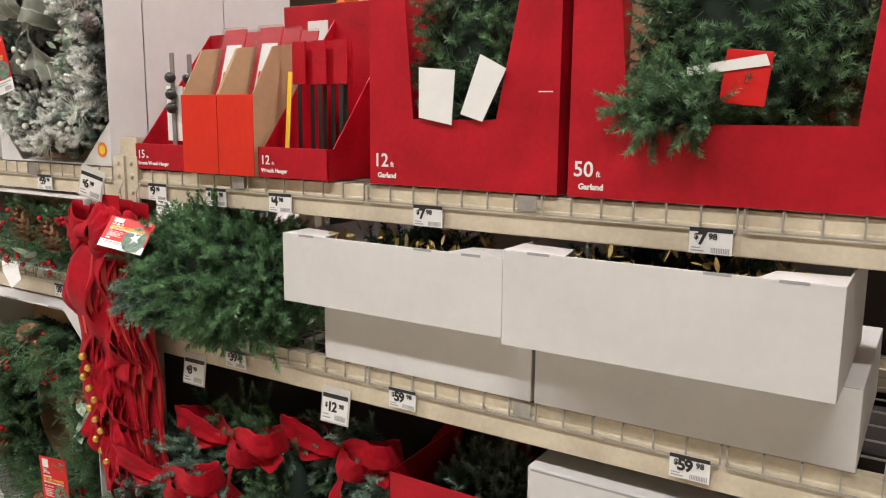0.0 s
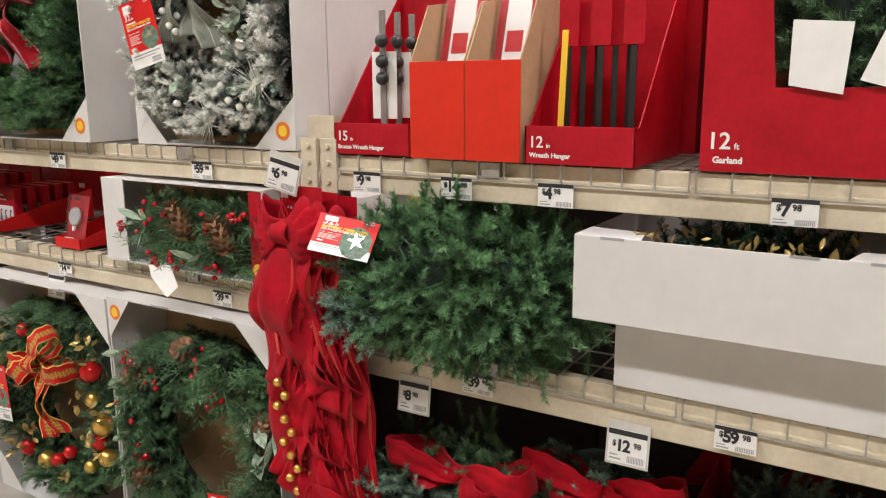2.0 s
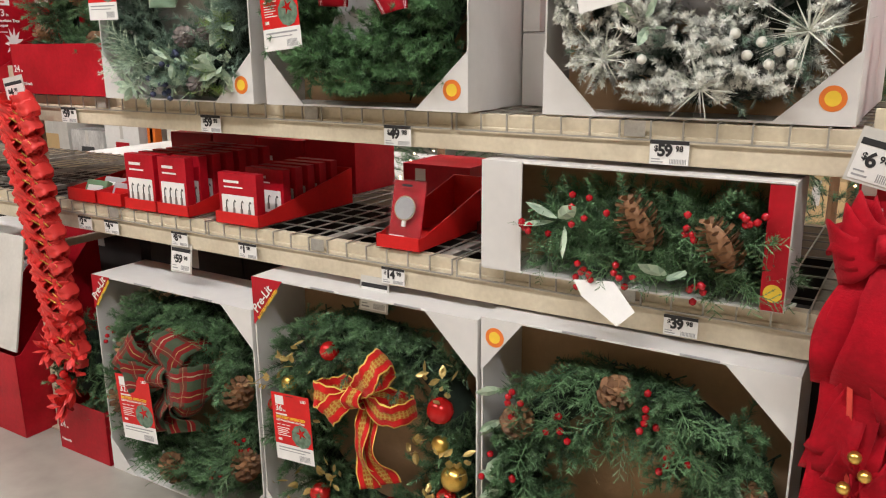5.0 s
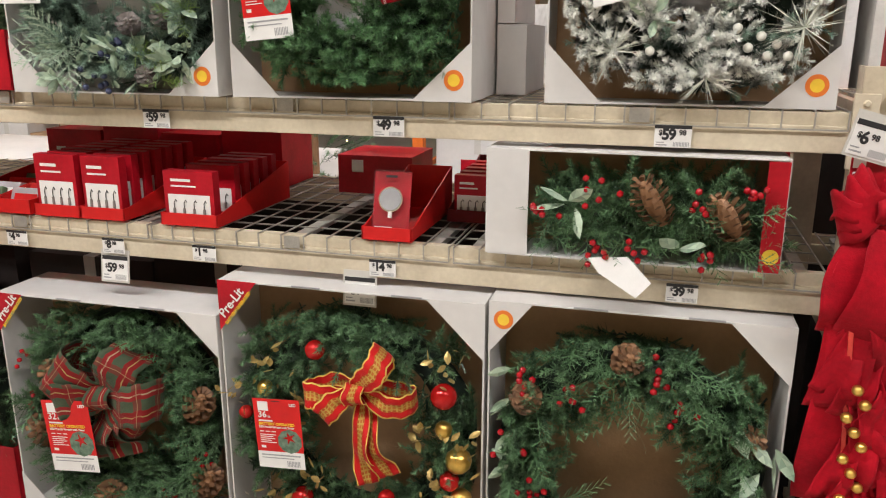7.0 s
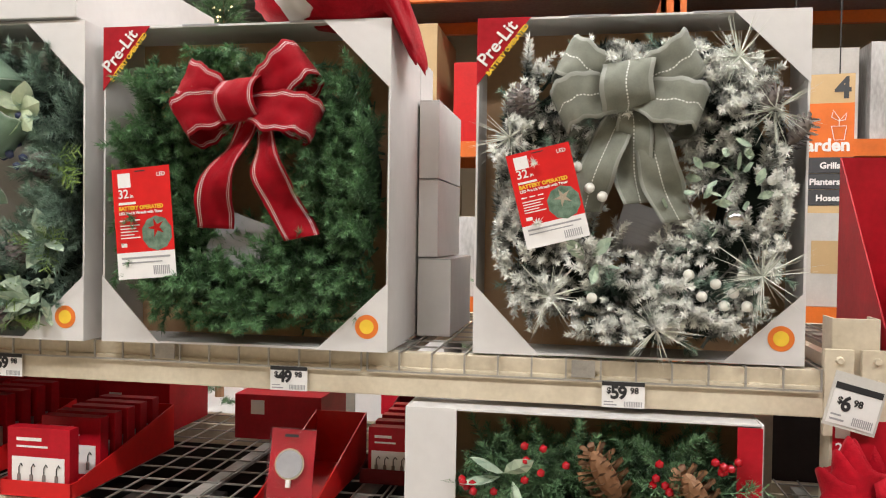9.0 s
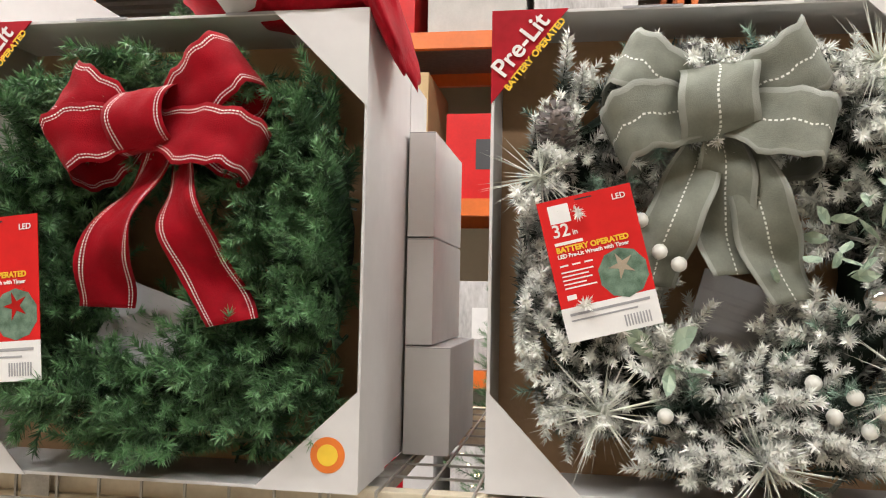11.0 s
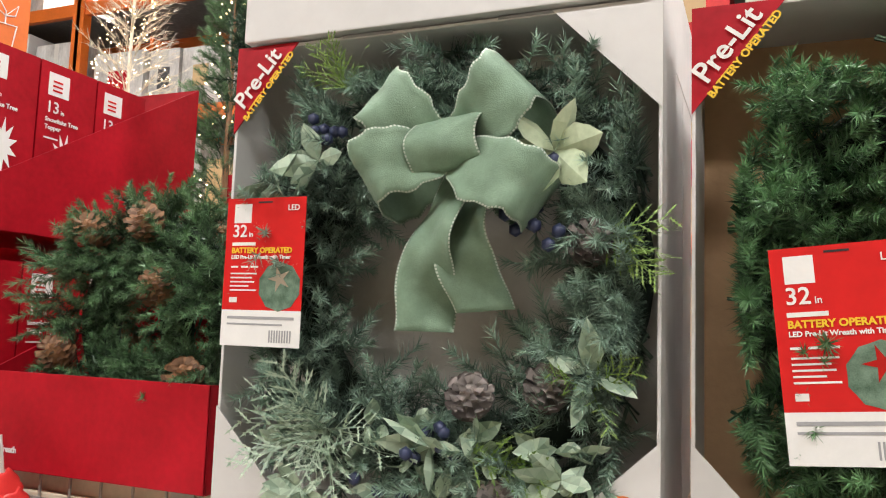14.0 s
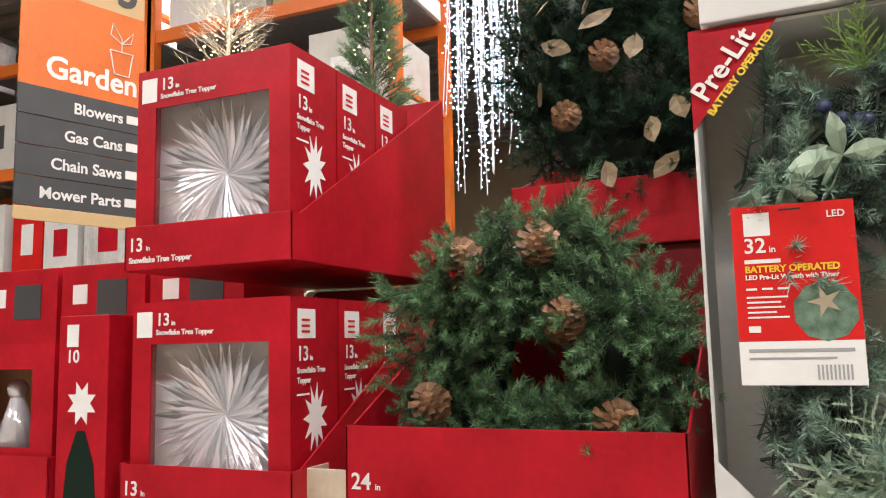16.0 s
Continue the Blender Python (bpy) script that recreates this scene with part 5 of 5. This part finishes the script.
def topper_box(x0, x1, y, z, h, depth, num, first=True):
    b = thing("topper_box", ((x0 + x1) / 2, y, z), "red window carton with an iridescent snowflake tree topper", "carton", "tree topper cartons")
    w = (x1 - x0) / 2
    a, t = .052, .004
    slab("front", [(-w, 0), (w, 0), (w, h), (-w, h), (-w, .07), (-w + a, .07), (-w + a, h - .09), (w - a, h - .09), (w - a, .07), (-w, .0699)], t, RED, b)
    block("side", -w, -w + t, t, depth, 0, h, RED, b, bevel=0)
    block("side", w - t, w, t, depth, 0, h, RED, b, bevel=0)
    block("top", -w + t, w - t, t, depth, h - t, h, RED, b, bevel=0)
    block("base", -w + t, w - t, t, depth, 0, t, RED, b, bevel=0)
    block("lining", -w + t, w - t, .068, .071, t, h - t, FOILBOX, b, "crinkled silver lining", bevel=0)
    block("pane", -w + a - .01, w - a + .01, t + .001, t + .002, .06, h - .08, PLASTIC, b, "clear film window", bevel=0).visible_shadow = False
    bm = bmesh.new()
    cz = h * .46
    for i in range(64):
        g = i * 2 * pi / 64
        L = (.185, .12, .16, .14)[i % 4]
        c, s = cos(g), sin(g)
        q = [Vector((-s * .004, .06, cz + c * .004)), Vector((s * .004, .06, cz - c * .004)), Vector((c * L * .6 + s * .011, .045, cz + s * L * .6 - c * .011)),
             Vector((c * L, .03, cz + s * L)), Vector((c * L * .6 - s * .011, .05, cz + s * L * .6 + c * .011))]
        bm.faces.new([bm.verts.new(v) for v in q])
    part("snowflake", bm, FOIL, b, "iridescent foil snowflake")
    block("logo", -w + .012, -w + .055, -.001, 0, h - .075, h - .02, PAPER, b, bevel=0)
    words(num, .038, WHITEINK, b, pose(-w + .066, -.0012, h - .05), .0006)
    words("in", .015, WHITEINK, b, pose(-w + .108, -.0012, h - .05), .0004)
    words("Snowflake Tree Topper", .016, WHITEINK, b, pose(-w + .066, -.0012, h - .07), .0004)
    star_pts = [(.036 * (1 if i % 2 else .5) * cos(i * pi / 11) * .9, .036 * (1 if i % 2 else .5) * sin(i * pi / 11)) for i in range(22)]
    slab("printed_flake", star_pts, .0008, PAPER, b, m=pose(w - .06, -.001, .045))
    sp = pose(w + .0012, depth * .5, 0, 0, 0, 90)
    block("side_logo", w, w + .001, depth * .14, depth * .50, h - .085, h - .025, PAPER, b, bevel=0)
    bars("logo_print", [(-depth * .5 + .038, h - .05 - .012 * k, .03, .005) for k in range(3)], TRAYRED, b, sp @ pose(0, -.0008, 0))
    words(num, .042, WHITEINK, b, pose(w + .0016, depth * .12, h - .13, 0, 0, 90), .0006)
    words("in", .016, WHITEINK, b, pose(w + .0016, depth * .12 + .046, h - .13, 0, 0, 90), .0004)
    words("Snowflake Tree", .0165, WHITEINK, b, pose(w + .0016, depth * .12, h - .155, 0, 0, 90), .0004)
    words("Topper", .0165, WHITEINK, b, pose(w + .0016, depth * .12, h - .175, 0, 0, 90), .0004)
    bars("side_print", [(-depth * .38, h - .20, .045, .004)], WHITEINK, b, sp)
    slab("side_flake", [(p[0] * 1.4, p[1] * 2.0) for p in star_pts], .0008, PAPER, b, m=sp @ pose(0, 0, h * .45))
    slab("side_tree", [(-.035, .02), (.045, .02), (.03, .08), (.0, .12), (-.025, .08)], .0006, FIRDARK, b, m=sp)
    return b


def topper_stack(z, lip, top):
    t = tray(-4.01, -3.57, -.035, .78, z, lip, top - z, RED, "red card tray of snowflake tree toppers", ("13", "in", "Snowflake Tree Topper"))
    for k in range(3):
        topper_box(-3.995, -3.585, -.02 + k * .185, z + .006, .45, .18, "13")


topper_stack(ZU, .115, 2.15)
topper_stack(2.155, .10, 2.70)
# smaller toppers beside them
t = tray(-4.62, -4.22, -.035, .5, ZU, .12, .4, RED, "red card tray of angel tree toppers", ("11", "in", "Angel Tree Topper"))
for k in range(2):
    b = thing("angel_box", (-4.42, -.02 + k * .16, ZU + .006), "red window carton with a clear angel topper", "carton", "angel cartons")
    slab("front", [(-.19, 0), (.19, 0), (.19, .37), (-.19, .37), (-.19, .13), (-.12, .13), (-.12, .31), (.12, .31), (.12, .13), (-.19, .1299)], .004, RED, b)
    block("side", .186, .19, .004, .15, 0, .37, RED, b, bevel=0)
    block("side", -.19, -.186, .004, .15, 0, .37, RED, b, bevel=0)
    block("top", -.186, .186, .004, .15, .366, .37, RED, b, bevel=0)
    block("lining", -.186, .186, .146, .15, 0, .366, CARD, b, bevel=0)
    bm = bmesh.new()
    bmesh.ops.create_cone(bm, cap_ends=True, segments=14, radius1=.06, radius2=.015, depth=.15, matrix=Matrix.Translation((0, .06, .17)))
    bmesh.ops.create_uvsphere(bm, u_segments=12, v_segments=8, radius=.025, matrix=Matrix.Translation((0, .06, .26)))
    part("angel", bm, FOIL, b, "clear glittery tree topper", smooth=True)
    words("11", .04, WHITEINK, b, pose(-.17, -.0012, .325), .0006)
b = thing("slim_topper_box", (-4.13, -.03, ZU), "slim red carton printed with a snowflake and tree", "carton")
block("body", -.075, .075, 0, .25, 0, .435, RED, b)
block("logo", -.05, -.015, -.001, 0, .365, .415, PAPER, b, bevel=0)
words("10", .04, WHITEINK, b, pose(-.05, -.0012, .33), .0006)
slab("printed_flake", [(.045 * (1 if i % 2 else .55) * cos(i * pi / 8), .05 * (1 if i % 2 else .55) * sin(i * pi / 8)) for i in range(16)], .0008, PAPER, b, m=pose(0, -.001, .24))
slab("printed_tree", [(-.05, 0), (.05, 0), (.04, .1), (.012, .17), (-.012, .17), (-.04, .1)], .0006, FIRDARK, b, m=pose(0, -.001, .01))
for k in range(3):
    g = thing("gift_carton", (-4.95 + k * .36, .45, ZU), "pinkish red printed carton behind the toppers", "carton", "dark red cartons")
    block("body", -.17, .17, 0, .3, 0, .62, RED, g)
    block("logo", -.12, -.06, -.002, 0, .5, .56, PAPER, g, bevel=0)
    block("picture", -.02, .1, -.002, 0, .46, .57, SLATE, g, bevel=0)

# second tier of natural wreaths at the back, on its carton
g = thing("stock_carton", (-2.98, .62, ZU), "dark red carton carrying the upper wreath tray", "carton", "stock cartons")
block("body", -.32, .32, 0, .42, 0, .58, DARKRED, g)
t = tray(-3.32, -2.66, .60, .44, ZU + .583, .17, .3, RED, "red card tray of natural wreaths on the upper tier")
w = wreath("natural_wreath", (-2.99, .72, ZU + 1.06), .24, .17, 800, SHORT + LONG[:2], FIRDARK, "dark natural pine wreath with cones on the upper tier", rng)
for cx, cz in ((-.18, -.16), (.0, .18), (-.08, -.02), (.15, .05)):
    pine_cone(w, (cx, -.15, cz), (80, 10, 30), .08, .075)
scatter("dry_leaves", [leaf(.11, .05)], [((rng.uniform(-.25, .25), -.15, rng.uniform(-.28, .2)), (rng.normal(0, .5), -.5, -.6), 1) for i in range(12)], rng, DRYLEAF, w)


# ---- hanging red foil bows, poinsettias ----
gx, gz = -3.30, 1.05
t = thing("bow_garland", (gx, -.10, 0.42), "hanging strand of small red foil bows with gold edges", "bow garland")
for k in range(13):
    z = 1.16 - k * .085
    for s in (0, 1):
        bow(t, (.05 * s - .03 + .012 * k, -.05 * s * .3, z - .03 * s), [(25 + 9 * (k % 3), .10, .03), (155 - 7 * (k % 4), .10, .03), (-25, .09, .02), (205, .09, .02)], [(-.04, -.10, .02, .02), (.05, -.10, .02, .02)], .055, POIN, .02, "small_bow")
        strip("gold_edge", [Vector((-.07 + .05 * s + .012 * k + .014 * i, -.055 - .01 * sin(i), z - .02 - .03 * s + .012 * sin(i * 1.1))) for i in range(10)], (0, .3, 1), .006, GOLD, t)
tube("strand", [(-.02, 0, 1.22), (.05, 0, .4), (.13, 0, -.02)], .004, POIN, t)
tube("hang_wire", [(-.02, 0, 1.22), (-.1, .1, 1.27)], .002, WIRE, t)
price_tag(-3.33, 1.60, ("4", "98"), .1, -.10, True, 10, 0).rotation_euler[1] = radians(-10)
t = tray(-3.36, -3.0, -.10, .5, 0, .26, .5, RED, "red card tray of poinsettia stems on the floor", ("24", "in", "Poinsettia"))
g = bundle((-3.18, .02, .42), (.16, .14, .22), 220, FIR, "poinsettia swag with red flowers in a floor tray", SHORT, "poinsettia_swag", "poinsettia", seed=40)
pl = []
for cx, cz in ((-.09, .10), (.04, -.06), (.08, .26), (-.04, -.15), (.1, .12)):
    for i in range(12):
        a = i * 2.4
        pl.append(((cx, -.15 - .01 * (i % 3), cz), (cos(a), -.45 - .2 * (i % 3), sin(a)), 1 - .12 * (i % 3)))
scatter("petals", [leaf(.10, .05)], pl, rng, POIN, g)
for cx, cz in ((-.02, .16), (.03, .02), (-.06, -.02)):
    ball("bauble", .02, REDBALL, g, (cx, -.19, cz))
t = tray(-3.92, -3.58, -.14, .5, 0, .42, .95, RED, "tall red floor tray with a grey side panel")
for k in range(6):
    g = thing("flat_pack", (-4.2, .02, .02 + k * .15), "stack of pale wrapped packs on the floor", "pack", "pale packs")
    block("body", -.24, .24, 0, .5, 0, .14, PAPER, g, bevel=.012)
g = thing("side_card", (-3.75, -.12, .43), "grey card panel standing in the red tray", "card panel", lean=-12)
block("panel", -.15, .15, 0, .01, 0, .55, GREYCARD, g)

# plush red stocking lying over the boxes
bm = bmesh.new()
bmesh.ops.create_icosphere(bm, subdivisions=4, radius=1)
for v in bm.verts:
    p = v.co.copy()
    d = noise.noise(p * 1.6) * .25 + noise.noise(p * 5) * .06
    p *= 1 + d
    v.co = Vector((p.x * .24, p.y * .16, p.z * .085))
    if p.x > .55:
        v.co.z -= (p.x - .55) * .55
g = thing("plush_stocking", (-1.34, .06, 2.535), "red plush stocking with white band lying on the boxes", "stocking")
part("plush", bm, VELVET, g, smooth=True)
bm = bmesh.new()
bmesh.ops.create_icosphere(bm, subdivisions=3, radius=1)
for v in bm.verts:
    v.co = Vector((v.co.x * .07, v.co.y * .15, v.co.z * .09)) * (1 + .2 * noise.noise(v.co * 4))
part("cuff", bm, PAPER, g, "white plush band", pose(-.1, -.03, .01), smooth=True)


# ---- aisle beyond: orange racks, lit trees, signs ----
def orange_rack(x0, x1, y0, y1, levels, seed):
    r = random.Random(seed)
    k = thing("storage_rack", (x0, y0, 0), "tall orange steel storage rack loaded with cartons", "storage rack", "orange racks")
    L = x1 - x0
    for x in (0, L):
        for y in (0, y1 - y0):
            block("post", x - .05, x + .05, y - .05, y + .05, 0, 5.9, ORANGE, k, bevel=0)
        for z in (.6, 1.8, 3.0, 4.2, 5.4):
            block("brace", x - .02, x + .02, .05, y1 - y0 - .05, z, z + .05, ORANGE, k, bevel=0)
    for z in levels:
        for y in (0, y1 - y0):
            block("beam", .05, L - .05, y - .03, y + .03, z - .13, z, ORANGE, k, bevel=0)
        block("deck", .05, L - .05, .035, y1 - y0 - .035, z - .02, z - .005, DARKWIRE, k, bevel=0)
    for z in [0] + list(levels):
        x = .15
        while x < L - .5:
            w, h = r.uniform(.35, .8), r.uniform(.6, 1.05)
            if r.random() < .96:
                c = thing("stock_carton", (x0 + x + w / 2, y0 + .05, z), "cardboard stock carton on the orange rack", "carton", "rack cartons")
                m = r.choice((CARD, WHITE, PAPER, WRAPPED, GREYCARD, TAN, WRAPPED, TRAYRED))
                block("body", -w / 2, w / 2, 0, y1 - y0 - .1, 0, h, m, c, bevel=.004)
                block("label", -w * .2, w * .2, -.003, 0, h * .35, h * .7, r.choice((PAPER, SLATE, RED, TAN)), c, bevel=0)
                block("tape", -.03, .03, -.002, 0, h * .75, h, GREYCARD, c, bevel=0)
            x += w + r.uniform(.02, .15)


for i, x0 in enumerate((-11.2, -8.4, -2.8, 0.0, 2.8)):
    orange_rack(x0, x0 + 2.75, 4.6, 5.7, (1.4, 2.7, 4.0, 5.2), i)
orange_rack(-14.0, -11.3, 4.6, 5.7, (1.4, 2.7, 4.0, 5.2), 9)

BULB = mat("warm_bulb", (1, .8, .5), .4, 0, emit=(1.0, .72, .38), power=9)
COOLBULB = mat("cool_bulb", (.8, .9, 1), .4, 0, emit=(.50, .72, 1.0), power=6)
WHITEBARK = mat("white_twigs", (.75, .68, .55), .6, .2, 20)


def lit_tree(x, y, z0, h, r, material, label, bulbs, seed, sparse=False):
    g = np.random.default_rng(seed)
    t = thing("lit_tree", (x, y, z0), label, "christmas tree", "lit trees")
    bm = bmesh.new()
    bmesh.ops.create_cone(bm, cap_ends=True, segments=8, radius1=.035, radius2=.006, depth=h, matrix=Matrix.Translation((0, 0, h / 2)))
    part("trunk", bm, WHITEBARK if sparse else CONE, t)
    pl, bl = [], []
    for i in range(300 if sparse else 700):
        u = g.random() ** .8
        a = g.random() * 6.283
        rr = r * (1 - u) * g.uniform(.25, 1) + .02
        p = np.array([cos(a) * rr, sin(a) * rr, .12 * h + u * .88 * h])
        pl.append((p, (cos(a), sin(a), .25 + .6 * u), g.uniform(.9, 1.5)))
    scatter("foliage", LONG if not sparse else [sprig(g, .16, 16, .10, .004, 40)], pl, g, material, t)
    for i in range(bulbs):
        u = g.random() ** .8
        a = g.random() * 6.283
        rr = r * (1 - u) * g.uniform(.8, 1.1) + .03
        bl.append(((cos(a) * rr, sin(a) * rr, .12 * h + u * .88 * h), g.normal(0, 1, 3), 1))
    o = [np.array([[[1, 0, 0], [0, 1, 0], [0, 0, 1]], [[-1, 0, 0], [0, 0, 1], [0, 1, 0]], [[-1, 0, 0], [0, -1, 0], [0, 0, 1]], [[1, 0, 0], [0, 0, 1], [0, -1, 0]],
                   [[1, 0, 0], [0, 0, -1], [0, 1, 0]], [[-1, 0, 0], [0, 1, 0], [0, 0, -1]], [[-1, 0, 0], [0, 0, -1], [0, -1, 0]], [[1, 0, 0], [0, -1, 0], [0, 0, -1]]]) * .007]
    tagged(scatter("bulb_cluster", o, bl, g, BULB, t, "tiny warm bulbs"), kind="stuff")
    return t


lit_tree(-4.589, 2.2, .9, 4.013 - .9, .40, FIR, "slim green christmas tree with warm fairy lights", 100, 1)
lit_tree(-6.332, 3.2, .9, 4.972 - .9, .75, WHITEBARK, "white twig tree thick with warm fairy lights", 420, 2, True)
lit_tree(-6.591, 3.4, .9, 2.4, .7, WHITEBARK, "white twig tree thick with warm fairy lights", 420, 3, True)
lit_tree(-2.919, 2.6, .3, 3.407 - .3, .5, FIR, "green christmas tree with warm fairy lights", 150, 4)
lit_tree(-1.014, 2.8, .2, 2.3, .5, FIR, "green christmas tree with warm fairy lights", 150, 5)
lit_tree(-0.441, 2.4, .2, 2.3, .55, FIR, "green christmas tree with warm fairy lights", 150, 6)
for i, tx in enumerate((-6.0, -4.6, -3.2, -1.8, -.4, 1.0)):
    pl2 = thing("plinth", (tx, 2.7, 0), "low white display plinth for lit trees", "plinth", "display plinths")
    block("body", -.68, .68, -.8, 1.1, 0, .2 if i > 2 else .9, WHITE, pl2)

# curtain of cool white string lights
ix, iz = -4.0, 4.166
t = thing("light_curtain", (ix, 2.4, iz), "hanging curtain of cool white string lights", "string lights")
g = np.random.default_rng(8)
bl = []
for k in range(30):
    x, y = g.normal(0, .10), g.normal(0, .1)
    L = g.uniform(.8, 1.5)
    tube("cord", [(x, y, 0), (x + g.normal(0, .02), y, -L * .5), (x + g.normal(0, .02), y, -L)], .0025, PAPER, t)
    for i in range(34):
        bl.append(((x + g.normal(0, .015), y + g.normal(0, .015), -L * i / 34), g.normal(0, 1, 3), 1))
octa = np.array([[[1, 0, 0], [0, 1, 0], [0, 0, 1]], [[-1, 0, 0], [0, 0, 1], [0, 1, 0]], [[-1, 0, 0], [0, -1, 0], [0, 0, 1]], [[1, 0, 0], [0, 0, 1], [0, -1, 0]],
                 [[1, 0, 0], [0, 0, -1], [0, 1, 0]], [[-1, 0, 0], [0, 1, 0], [0, 0, -1]], [[-1, 0, 0], [0, 0, -1], [0, -1, 0]], [[1, 0, 0], [0, -1, 0], [0, 0, -1]]]) * .0055
tagged(scatter("bulb_cluster", [octa], bl, g, COOLBULB, t, "tiny cool white bulbs"), kind="stuff")
tube("hang_wire", [(0, 0, 0), (0, 0, 6.6 - iz)], .004, WIRE, t)


def aisle_sign(m, w, number, lines):
    """An aisle sign; its face is -y, its upper left corner at the origin."""
    s = new("aisle_sign")
    s.matrix_basis = m
    tagged(s, "orange and slate hanging aisle sign with white lettering", "sign", "aisle signs")
    h1, h2, h3 = w * .42, w * .78, w * .235
    block("number_panel", 0, w, 0, .02, -h1, 0, TAN, s, bevel=0)
    words(number, w * .42, SLATE, s, pose(w * .74, -.003, -h1 * .82), .006)
    block("name_panel", 0, w, 0, .02, -h1 - h2, -h1, ORANGE, s, bevel=0)
    words("Garden", w * .25, WHITEINK, s, pose(w * .95, -.003, -h1 - h2 * .88), .004, 1, "RIGHT")
    px, pz = w * .70, -h1 - h2 * .62
    tube("pot_icon", [(px, -.004, pz + .15 * w), (px + .2 * w, -.004, pz + .15 * w), (px + .19 * w, -.004, pz + .1 * w), (px + .17 * w, -.004, pz - .05 * w), (px + .04 * w, -.004, pz - .05 * w), (px + .01 * w, -.004, pz + .1 * w)], .006 * w, WHITEINK, s, True)
    tube("leaf_icon", [(px + .1 * w, -.004, pz + .15 * w), (px + .1 * w, -.004, pz + .26 * w), (px + .02 * w, -.004, pz + .38 * w), (px + .0 * w, -.004, pz + .28 * w), (px + .1 * w, -.004, pz + .22 * w), (px + .2 * w, -.004, pz + .34 * w), (px + .18 * w, -.004, pz + .24 * w), (px + .1 * w, -.004, pz + .22 * w)], .006 * w, WHITEINK, s)
    z = -h1 - h2
    for text in lines:
        block("strip", 0, w, 0, .02, z - h3 + .006, z, SLATE, s, bevel=0)
        words(text, w * .125, WHITEINK, s, pose(w * .83, -.003, z - h3 * .68), .002, 1, "RIGHT")
        block("icon", w * .86, w * .96, -.002, 0, z - h3 * .65, z - h3 * .35, WHITEINK, s, "white pictogram", bevel=.004)
        z -= h3
    block("foot_panel", 0, w, 0, .02, z - w * .1, z, TAN, s, bevel=0)
    for x in (w * .2, w * .8):
        block("cable", x - .004, x + .004, .006, .014, 0, 6.76 - m.translation.z, BLACK, s, bevel=0)
    return s


SX = -6.3
aisle_sign(pose(SX, 1.462, 4.246, 0, 0, 74), .70, "3", ("Blowers", "Gas Cans", "Chain Saws", "Mower Parts"))
aisle_sign(pose(.54, 3.6, 3.0, 0, 0, -8), .45, "4", ("Grills", "Planters", "Hoses"))

# ---- store units to metres ----
for ob in [o for o in scene.objects if o.parent is None and o is not cam]:
    ob.matrix_basis = Matrix.Scale(SIZE, 4) @ ob.matrix_basis
